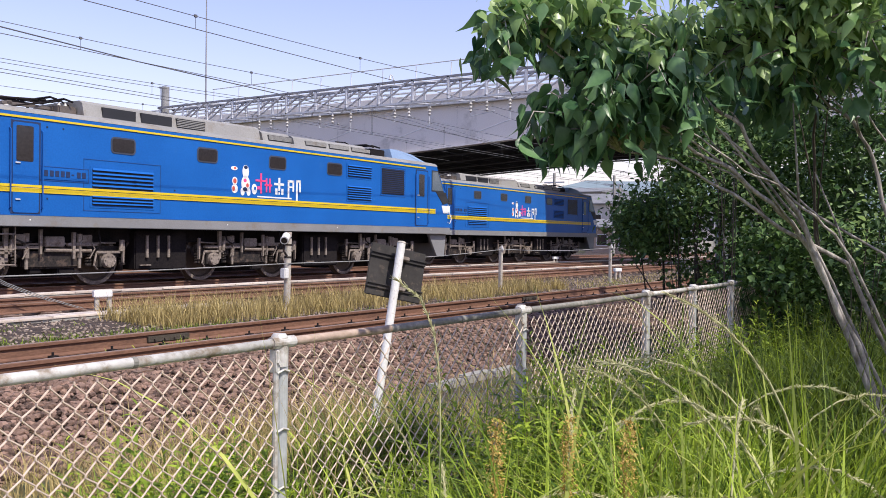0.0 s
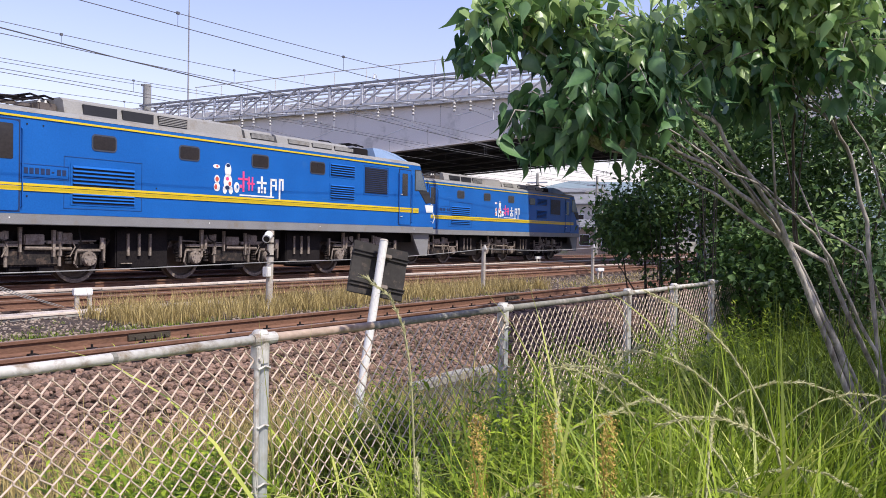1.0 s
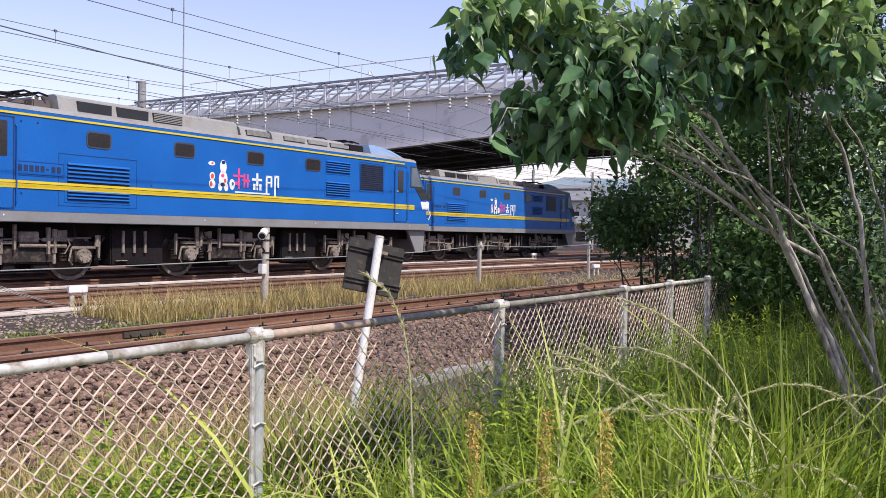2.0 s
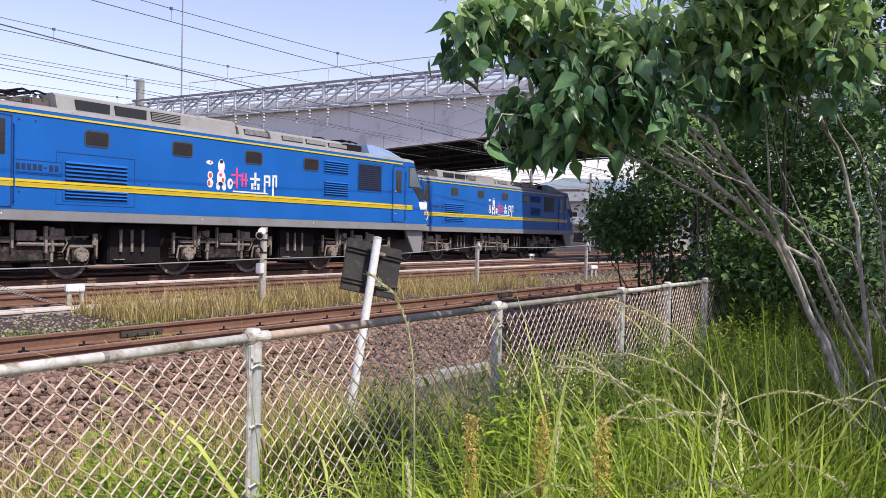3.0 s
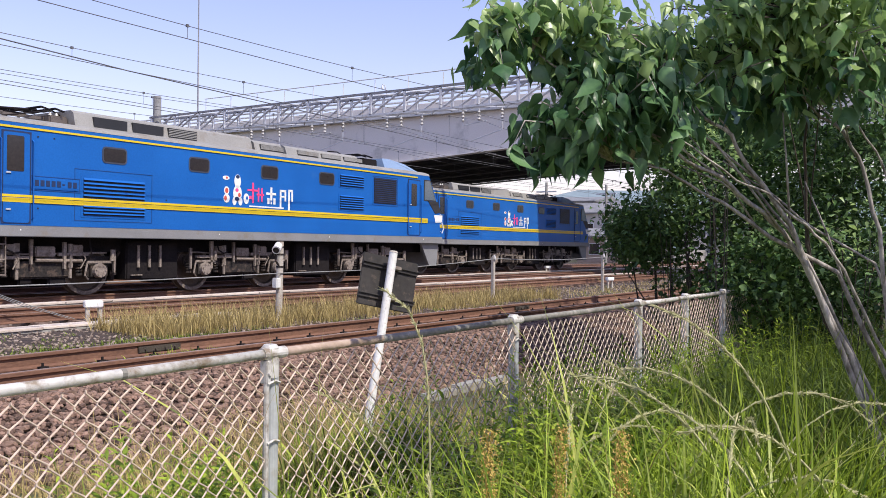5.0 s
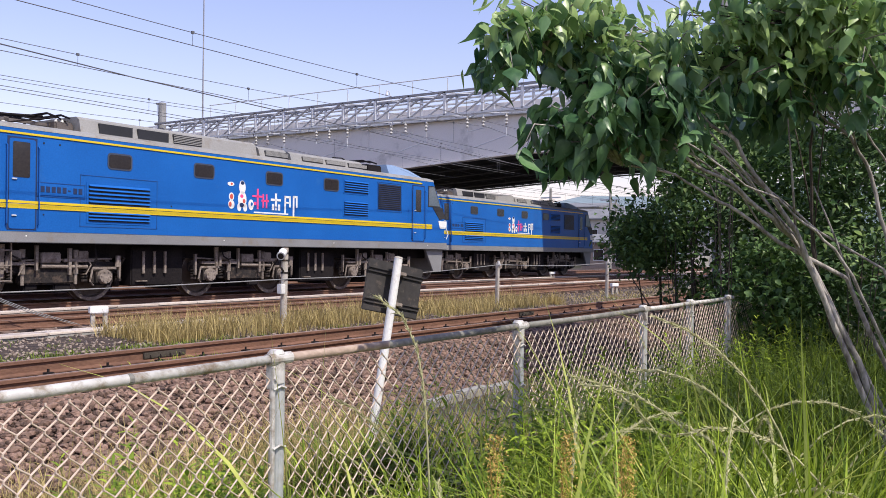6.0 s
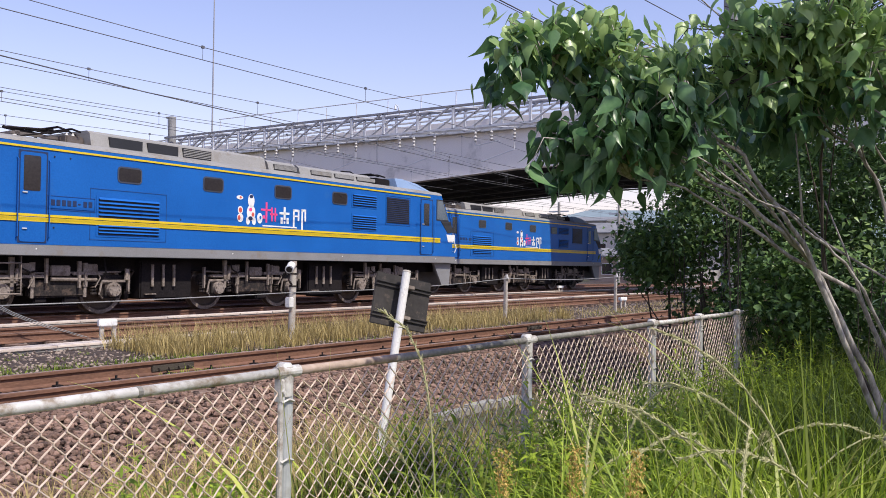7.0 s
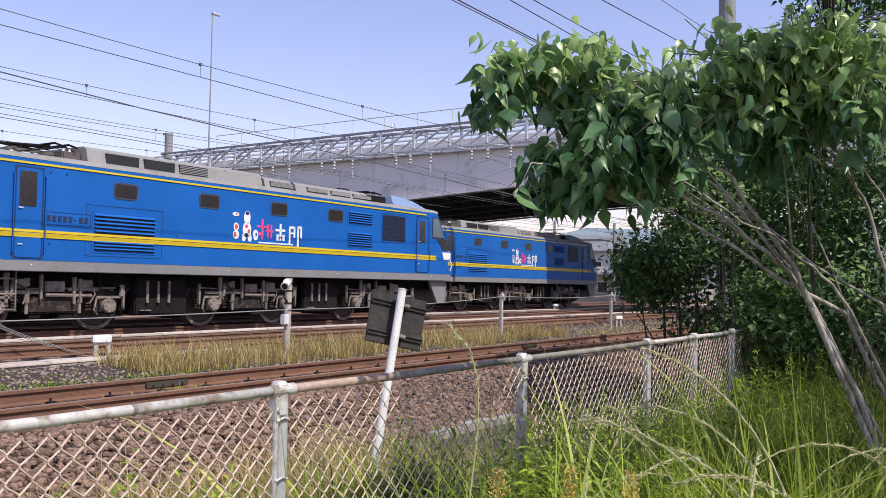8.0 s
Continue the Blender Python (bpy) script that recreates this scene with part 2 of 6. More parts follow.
def rounded(x0, x1, z0, z1, r, n=4):
    pts = []
    for cx, cz, a0 in ((x1 - r, z1 - r, 0), (x0 + r, z1 - r, 90), (x0 + r, z0 + r, 180), (x1 - r, z0 + r, 270)):
        pts += [(cx + r * math.cos(radians(a0 + 90 * k / n)), cz + r * math.sin(radians(a0 + 90 * k / n))) for k in range(n + 1)]
    return pts


def B():
    return bmesh.new()


# ---- ground, tracks ----
def ground_height(y):
    keys = ((-2000, -1.0), (-40, -0.5), (-12.4, -0.5), (-11.9, -0.46), (-11.0, -0.22), (-10.6, -0.19), (-8.9, -0.19), (-8.3, -0.24), (-5.4, -0.22),
            (5.6, -0.2), (9.5, -0.2), (30, -0.4), (2500, -0.4))
    for (a, za), (b, zb) in zip(keys, keys[1:]):
        if a <= y <= b:
            return za + (zb - za) * (y - a) / (b - a)
    return -0.4


def build_ground():
    xs = [-600, -120, -60, -40] + [-30 + 0.5 * i for i in range(91)] + [20, 30, 45, 70, 120, 300, 900, 2600]
    ys = [-900, -200, -60, -30, -24] + [-20 + 0.2 * i for i in range(90)] + [0, 2, 4, 6, 9, 12, 20, 40, 90, 200, 500, 1500]
    verts, faces = [], []
    for y in ys:
        for x in xs:
            rough = 0.03 * noise.noise(Vector((x * 0.9, y * 0.9, 0))) if -30 < x < 16 and -20 < y < -2 else 0
            verts.append((x, y, ground_height(y) + rough))
    k = len(xs)
    for j in range(len(ys) - 1):
        for i in range(k - 1):
            faces.append((j * k + i, j * k + i + 1, (j + 1) * k + i + 1, (j + 1) * k + i))
    ob = raw("ground", verts, faces, SOIL, smooth=True)
    ob.data.materials.append(BED)
    for p in ob.data.polygons:
        y = p.center.y
        p.material_index = 1 if -12.2 < y < 25 else 0
    tagged(ob, "grassy soil strip and stone ballast bed under the tracks", "ground", kind="structure")


STONE_SHAPES = []
for _ in range(6):
    tmp = bmesh.new()
    bmesh.ops.create_icosphere(tmp, subdivisions=1, radius=0.5)
    for v in tmp.verts:
        v.co *= random.uniform(0.6, 1.25)
    tmp.verts.index_update()
    STONE_SHAPES.append((np.array([v.co[:] for v in tmp.verts]), np.array([[v.index for v in f.verts] for f in tmp.faces])))
    tmp.free()


def scatter_stones(name, spots, size, material, label):
    rng = np.random.default_rng(5)
    verts, faces, base = [], [], 0
    for i, (x, y, z) in enumerate(spots):
        v, f = STONE_SHAPES[i % 6]
        a = rng.uniform(0, math.tau)
        s = size * rng.uniform(0.6, 1.35)
        sc = np.array([rng.uniform(0.8, 1.3), rng.uniform(0.7, 1.1), rng.uniform(0.55, 0.95)]) * s
        w = v * sc
        c, sn = math.cos(a), math.sin(a)
        tilt = rng.uniform(-0.5, 0.5)
        w = np.stack([w[:, 0], w[:, 1] * math.cos(tilt) - w[:, 2] * math.sin(tilt), w[:, 1] * math.sin(tilt) + w[:, 2] * math.cos(tilt)], 1)
        w = np.stack([w[:, 0] * c - w[:, 1] * sn, w[:, 0] * sn + w[:, 1] * c, w[:, 2]], 1) + (x, y, z + s * 0.18)
        verts.append(w)
        faces.append(f + base)
        base += len(v)
    ob = raw(name, np.concatenate(verts).tolist(), np.concatenate(faces).tolist(), material)
    tagged(ob, label, "ballast", kind="stuff")


def build_ballast():
    rng = np.random.default_rng(3)
    near = []
    for _ in range(24000):
        x, y = -24.5 + 17.0 * rng.random() ** 1.25, rng.uniform(-12.3, -10.55)
        near.append((x, y, ground_height(y) + rng.uniform(-0.01, 0.03)))
    for _ in range(7000):
        x, y = -22 + 22.0 * rng.random() ** 1.2, rng.uniform(-10.3, -9.35) if rng.random() < 0.4 else rng.uniform(-9.1, -8.2)
        near.append((x, y, ground_height(y) - (0.03 if y < -9.3 else 0)))
    scatter_stones("ballast", near, 0.064, STONE, "rust-brown crushed stone ballast on the near track's shoulder")
    far = []
    for _ in range(14000):
        x = -20 + 45 * rng.random() ** 1.3
        y = rng.choice((rng.uniform(-8.3, -5.3), rng.uniform(-5.4, -1.2), rng.uniform(1.0, 2.4)), p=(0.55, 0.36, 0.09))
        far.append((x, y, ground_height(y)))
    scatter_stones("ballast", far, 0.046, STONE_GREY, "pale dusty stone ballast between the tracks")


RAIL_POLY = [(-0.064, -0.153), (0.064, -0.153), (0.064, -0.14), (0.012, -0.122), (0.008, -0.045), (0.032, -0.032), (0.032, -0.004), (0.026, 0),
             (-0.026, 0), (-0.032, -0.004), (-0.032, -0.032), (-0.008, -0.045), (-0.012, -0.122), (-0.064, -0.14)]


def railway_track(y, label, bright, x0, x1, first, last, clips=False):
    track = empty("railway_track", pose(0, y, 0), label, "railway track", "parallel tracks")
    for s in (-1, 1):
        bm = B()
        prism(bm, [(a + s * 0.566, b) for a, b in RAIL_POLY], x0, x1, "x")
        rail = part("rail", bm, RAIL, track)
        bm = B()
        slab(bm, x0, x1, s * 0.566 - 0.024, s * 0.566 + 0.024, 0.0005, 0.003)
        part("running_face", bm, RAIL_TOP if not bright else GALV, rail, "worn rail top")
    bm = B()
    slab(bm, -0.11, 0.11, -1.0, 1.0, -0.3, -0.155, 0.015)
    one = part("sleeper", bm, SLEEPER, track, at=pose(first, 0, 0))
    bm = B()
    slab(bm, -0.05, 0.05, -0.13, -0.05, -0.155, -0.135, 0.006)
    tube(bm, ((0, -0.085, -0.14), (0, -0.085, -0.1)), 0.014, 6)
    clip = part("rail_clip", bm, BOX_DARK, one, at=pose(0, 0.566, 0)) if clips else None
    if clips:
        repeat(clip, "rail_clip", pose(0, -0.566, 0), one)
    x = first + 0.68
    while x < last:
        s = repeat(one, "sleeper", pose(x, random.uniform(-0.02, 0.02), 0, 0, 0, random.uniform(-1, 1)), track)
        if clips:
            for side in (0.566, -0.566):
                repeat(clip, "rail_clip", pose(random.uniform(-0.02, 0.02), side, 0), s)
        x += 0.68
    return track


def build_tracks():
    railway_track(-9.82, "rusty disused narrow-gauge siding track beside the fence", False, -60, 90, -25.0, 12, True)
    railway_track(-3.8, "brown-railed running track in pale ballast", False, -60, 140, -22.0, 24)
    railway_track(0.0, "track that carries the front locomotive", False, -60, 160, -19.0, 26)
    railway_track(3.8, "track that carries the second locomotive", False, -60, 160, -4.0, 30)
    railway_track(8.0, "far running track behind the locomotives", False, -60, 160, 0.0, 30)
    # fish plates at a rail joint of the siding
    bm = B()
    slab(bm, -0.3, 0.3, -0.03, 0.0, -0.12, -0.05, 0.005)
    for i in range(4):
        tube(bm, ((-0.21 + 0.14 * i, -0.05, -0.085), (-0.21 + 0.14 * i, 0.0, -0.085)), 0.014, 6)
    plate = part("fish_plate", bm, BARK_DARK, None, at=pose(-18.05, -9.82 + 0.566 - 0.012, 0))
    tagged(plate, "dark bolted fish plate on the rusty rail", "rail joint")
    plate2 = copy_thing(plate, pose(-9.0, -9.82 + 0.566 - 0.012, 0))
    # cable troughs
    for y, x0, x1, w, z, name in ((-2.72, -20.0, 40.0, 0.32, 0.03, "sun-bleached concrete cable trough between the tracks"),
                                  (1.9, 0.5, 45.0, 0.3, 0.0, "pale concrete cable trough beside the second locomotive"),
                                  (-5.1, -24.0, -12.6, 0.42, -0.15, "sandy concrete walkway slabs beside the middle track")):
        tr = empty("cable_trough", pose(0, y, z), name, "cable trough")
        bm = B()
        slab(bm, x0, x1, -w / 2 + 0.02, w / 2 - 0.02, -0.25, -0.045)
        part("channel", bm, CONCRETE, tr)
        bm = B()
        slab(bm, 0.006, 0.994, -w / 2, w / 2, -0.04, 0.0, 0.008)
        lid = part("lid", bm, LID, tr, at=pose(x0, 0, 0))
        for i in range(1, int(x1 - x0)):
            repeat(lid, "lid", pose(x0 + i, random.uniform(-0.012, 0.012), random.uniform(-0.004, 0.004), 0, random.uniform(-0.3, 0.3), random.uniform(-0.5, 0.5)), tr)
    # kerb at the ballast's foot
    kerb = empty("kerb", pose(0, -12.45, -0.5), "low broken concrete kerb at the foot of the ballast", "kerb")
    bm = B()
    slab(bm, -0.29, 0.29, -0.07, 0.07, -0.1, 0.1, 0.015)
    block = part("kerb_block", bm, CONCRETE, kerb, at=pose(-16.9, 0, -0.03))
    for i in range(1, 3):
        repeat(block, "kerb_block", pose(-16.9 + 0.6 * i, random.uniform(-0.02, 0.02), random.uniform(-0.03, 0.01), random.uniform(-4, 4), 0, random.uniform(-2, 2)), kerb)


# ---- locomotives ----
def louvre(loco, x0, x1, z0, z1, count, label):
    s = -1.443
    bm = B()
    prism(bm, rounded(x0 - 0.05, x1 + 0.05, z0 - 0.05, z1 + 0.05, 0.03), s - 0.006, s + 0.03)
    base = part("louvre", bm, BLUE, loco, label)
    step = (z1 - z0) / count
    for i in range(count):
        z = z0 + step * (i + 0.5)
        bm = B()
        prism(bm, rounded(x0, x1, z - step * 0.5, z + step * 0.02, step * 0.12, 2), s - 0.011, s + 0.01)
        part("slat_gap", bm, BLACK, base, "dark slot")
        bm = B()
        vs = [(x0, s - 0.006, z + step * 0.5), (x1, s - 0.006, z + step * 0.5), (x1, s - 0.045, z - step * 0.06), (x0, s - 0.045, z - step * 0.06)]
        a = [bm.verts.new(v) for v in vs] + [bm.verts.new((v[0], v[1] + 0.006, v[2] - 0.004)) for v in vs]
        for f in ((0, 1, 2, 3), (7, 6, 5, 4), (0, 4, 5, 1), (1, 5, 6, 2), (2, 6, 7, 3), (3, 7, 4, 0)):
            bm.faces.new([a[k] for k in f])
        part("slat", bm, BLUE, base)


def side_window(loco, x0, x1, z0, z1, name="window", r=0.06):
    s = -1.443
    bm = B()
    prism(bm, rounded(x0 - 0.035, x1 + 0.035, z0 - 0.035, z1 + 0.035, r + 0.03), s - 0.008, s + 0.03)
    w = part(name, bm, WINDOW_RIM, loco, "dark rounded side window with a grey rim")
    bm = B()
    prism(bm, rounded(x0, x1, z0, z1, r), s - 0.013, s + 0.02)
    part("pane", bm, GLASS, w)


def door(loco, x0, x1, z0, z1, w0, w1, wz0, wz1):
    s = -1.443
    bm = B()
    slab(bm, x0 - 0.035, x1 + 0.035, s - 0.004, s + 0.03, z0 - 0.02, z1 + 0.035)
    d = part("door", bm, BLUE_DARK, loco, "blue cab door with a dark gap round it")
    bm = B()
    prism(bm, rounded(x0, x1, z0, z1, 0.05), s - 0.012, s + 0.02)
    part("leaf", bm, BLUE, d)
    bm = B()
    prism(bm, rounded(w0, w1, wz0, wz1, 0.03), s - 0.017, s + 0.02)
    part("pane", bm, GLASS, d, "tall dark door window")
    for z in (z0 + 0.24, z0 + 0.95):
        bm = B()
        slab(bm, x0 + 0.05, x0 + 0.15, s - 0.035, s, z, z + 0.03, 0.006)
        part("handle", bm, GALV, d, "small bright handle")
    for x in (x0 - 0.06, x1 + 0.06):
        bm = B()
        tube(bm, ((x, s, z1 - 0.12), (x, s - 0.05, z1 - 0.15), (x, s - 0.05, z0 + 0.1), (x, s, z0 + 0.07)), 0.013, 6)
        part("handrail", bm, BLUE, d)


def bogie(loco, cx):
    bm = B()
    slab(bm, cx - 1.75, cx + 1.75, -1.02, -0.86, 0.62, 0.86, 0.03)
    slab(bm, cx - 0.62, cx + 0.62, -1.06, -0.86, 0.4, 0.8, 0.04)
    for sx in (-1, 1):
        slab(bm, cx + sx * 1.25 - 0.26, cx + sx * 1.25 + 0.26, -1.12, -0.9, 0.36, 0.72, 0.06)
    fr = part("bogie", bm, GEAR, loco, "dust-covered bogie with springs and axle boxes")
    for sx in (-1, 1):
        x = cx + sx * 1.25
        bm = B()
        ring = []
        prof = ((0.0, -0.58), (0.17, -0.60), (0.18, -0.66), (0.3, -0.63), (0.44, -0.62), (0.47, -0.665), (0.56, -0.665), (0.56, -0.54), (0.59, -0.53), (0.59, -0.5), (0, -0.5))
        k = 28
        for r, y in prof[1:-1]:
            ring.append([bm.verts.new((x + r * math.cos(i * math.tau / k), y, 0.565 + r * math.sin(i * math.tau / k))) for i in range(k)])
        for a, b in zip(ring, ring[1:]):
            for i in range(k):
                bm.faces.new((a[i], a[(i + 1) % k], b[(i + 1) % k], b[i]))
        bm.faces.new(ring[0])
        bm.faces.new(ring[-1][::-1])
        wh = part("wheel", bm, WHEEL, fr, "worn steel wheel")
        bm = B()
        ring = [[bm.verts.new((x + q * math.cos(i * math.tau / k), y, 0.565 + q * math.sin(i * math.tau / k))) for i in range(k)] for q, y in ((0.478, -0.668), (0.555, -0.668), (0.555, -0.66))]
        for a, b in zip(ring, ring[1:]):
            for i in range(k):
                bm.faces.new((a[i], a[(i + 1) % k], b[(i + 1) % k], b[i]))
        part("tyre", bm, GEAR_PALE, wh, "pale worn tyre rim")
        bm = B()
        tube(bm, ((x, -1.1, 0.55), (x, -1.2, 0.55)), (0.17, 0.15), 14)
        for a in range(6):
            tube(bm, ((x + 0.11 * math.cos(a), -1.2, 0.55 + 0.11 * math.sin(a)), (x + 0.11 * math.cos(a), -1.22, 0.55 + 0.11 * math.sin(a))), 0.016, 6)
        part("axle_box", bm, GEAR_PALE, fr, "pale dusty axle box cover")
        for o in (-0.42, 0.42):
            bm = B()
            pts = [(x + o + 0.06 * math.cos(q), -1.02 + 0.06 * math.sin(q), 0.5 + 0.32 * q / (math.tau * 5)) for q in [j * math.tau / 8 for j in range(41)]]
            tube(bm, pts, 0.02, 5)
            tube(bm, ((x + o, -1.02, 0.45), (x + o, -1.02, 0.5)), 0.075, 10)
            tube(bm, ((x + o, -1.02, 0.82), (x + o, -1.02, 0.9)), 0.075, 10)
            part("coil_spring", bm, GEAR, fr, "dark coil spring")
        bm = B()
        tube(bm, ((x - sx * 0.66, -1.08, 0.62), (x - sx * 0.66, -1.08, 1.12)), (0.055, 0.055), 10)
        tube(bm, ((x - sx * 0.66, -1.08, 0.4), (x - sx * 0.66, -1.08, 0.62)), (0.035, 0.035), 8)
        part("damper", bm, GEAR_PALE, fr, "pale vertical damper")
        bm = B()
        slab(bm, x + sx * 0.58, x + sx * 0.7, -0.72, -0.55, 0.3, 0.72, 0.02)
        tube(bm, ((x + sx * 0.64, -0.95, 0.95), (x + sx * 0.6, -0.7, 0.6)), 0.03, 6)
        part("brake_block", bm, GEAR, fr)
    # solid black filler that stands for the dark under the bogie
    bm = B()
    slab(bm, cx - 1.95, cx + 1.95, -0.48, 0.48, 0.2, 0.98, 0.04)
    part("motor_case", bm, BOX_DARK, fr, "black block standing for the shade inside the bogie")
    for a, b, z in ((-0.5, -0.2, 0.28), (0.15, 0.55, 0.24)):
        bm = B()
        slab(bm, cx + a, cx + b, -1.0, -0.8, z, 0.62, 0.03)
        part("sand_box", bm, BOX_DARK, fr)
    bm = B()
    slab(bm, cx - 0.22, cx + 0.22, -1.14, -0.96, 0.84, 1.06, 0.02)
    part("brake_cylinder", bm, GEAR_PALE, fr, "dusty square brake cylinder")
    bm = B()
    tube(bm, ((cx - 0.2, -1.1, 0.78), (cx + 0.85, -1.1, 0.76)), 0.04, 8)
    tube(bm, ((cx - 1.6, -1.03, 0.95), (cx - 0.5, -1.03, 0.9), (cx + 1.5, -1.03, 0.93)), 0.02, 6)
    part("pull_rod", bm, GEAR_PALE, fr, "dusty horizontal rod")
    bm = B()
    slab(bm, cx - 1.5, cx - 0.35, -1.13, -1.05, 0.80, 0.87, 0.01)
    part("tie_bar", bm, GEAR_PALE, fr, "dusty tie bar")
    bm = B()
    slab(bm, cx + 0.3, cx + 1.0, -1.13, -1.05, 0.86, 0.93, 0.01)
    part("tie_bar", bm, GEAR_PALE, fr, "dusty tie bar")
    for dx, z0, z1, w in ((-1.05, 0.55, 1.22, 0.05), (-0.32, 0.7, 1.2, 0.035), (0.42, 0.6, 1.15, 0.04), (1.62, 0.5, 1.0, 0.03), (-1.7, 0.55, 1.05, 0.03)):
        bm = B()
        prism(bm, [(cx + dx - w, z1), (cx + dx + w, z1), (cx + dx + w * 0.6, z0), (cx + dx - w * 0.6, z0)], -1.16, -1.1)
        part("hanger", bm, GEAR_PALE, fr, "tapered hanger plate")
    for dx in (-0.75, 0.75):
        bm = B()
        slab(bm, cx + dx - 0.13, cx + dx + 0.13, -1.12, -0.98, 0.92, 1.1, 0.02)
        tube(bm, ((cx + dx - 0.12, -1.12, 0.98), (cx + dx - 0.2, -1.15, 0.9), (cx + dx - 0.18, -1.13, 0.66)), 0.018, 6)
        tube(bm, ((cx + dx + 0.1, -1.12, 0.95), (cx + dx + 0.16, -1.15, 0.8), (cx + dx + 0.05, -1.13, 0.6)), 0.015, 6)
        part("valve", bm, GEAR_PALE, fr, "dusty valve with pipes")
    for dx, q in ((-1.25, 0.3), (1.25, 0.3)):
        bm = B()
        slab(bm, cx + dx - q, cx + dx + q, -1.16, -1.12, 0.70, 0.76, 0.01)
        tube(bm, ((cx + dx - q, -1.15, 0.72), (cx + dx - q - 0.06, -1.15, 0.45), (cx + dx - q + 0.05, -1.1, 0.36)), 0.022, 6)
        tube(bm, ((cx + dx + q, -1.15, 0.75), (cx + dx + q + 0.02, -1.15, 1.0)), 0.045, 8)
        part("axle_link", bm, GEAR_PALE, fr, "dusty axle link")
    for pts in (((cx + 0.95, -1.2, 1.25), (cx + 1.0, -1.22, 0.9), (cx + 0.95, -1.1, 0.72)),
                ((cx - 0.95, -1.2, 1.25), (cx - 0.9, -1.23, 1.0), (cx - 0.7, -1.2, 0.92), (cx - 0.5, -1.1, 0.95))):
        bm = B()
        tube(bm, pts, 0.02, 6)
        part("hose", bm, BOX_DARK, fr)


def pantograph(loco, cx):
    bm = B()
    slab(bm, cx - 0.7, cx + 0.7, -0.55, -0.48, 3.72, 3.78)
    slab(bm, cx - 0.7, cx + 0.7, 0.48, 0.55, 3.72, 3.78)
    slab(bm, cx - 0.6, cx - 0.5, -0.55, 0.55, 3.72, 3.8)
    p = part("pantograph", bm, COPPER, loco, "folded single-arm pantograph")
    bm = B()
    tube(bm, ((cx + 0.55, 0, 3.82), (cx - 0.55, 0, 3.92)), 0.035, 8)
    tube(bm, ((cx - 0.55, 0, 3.92), (cx + 0.5, 0.12, 3.98)), 0.025, 8)
    tube(bm, ((cx - 0.55, 0, 3.92), (cx + 0.5, -0.12, 3.98)), 0.025, 8)
    part("arm", bm, BOX_DARK, p)
    bm = B()
    for dx in (-0.16, 0.16):
        tube(bm, ((cx + 0.5 + dx, -0.85, 3.9), (cx + 0.5 + dx, -0.55, 3.99), (cx + 0.5 + dx, 0.55, 3.99), (cx + 0.5 + dx, 0.85, 3.9)), 0.025, 6)
    part("collector_head", bm, BOX_DARK, p)
    for dx, dy in ((-0.6, -0.52), (0.6, -0.52), (-0.6, 0.52), (0.6, 0.52)):
        bm = B()
        prof = [(cx + dx, dy, 3.54 + 0.03 * i) for i in range(7)]
        tube(bm, prof, [0.035, 0.07, 0.04, 0.07, 0.04, 0.07, 0.035], 10)
        part("insulator", bm, CERAMIC, p, "ribbed porcelain insulator")


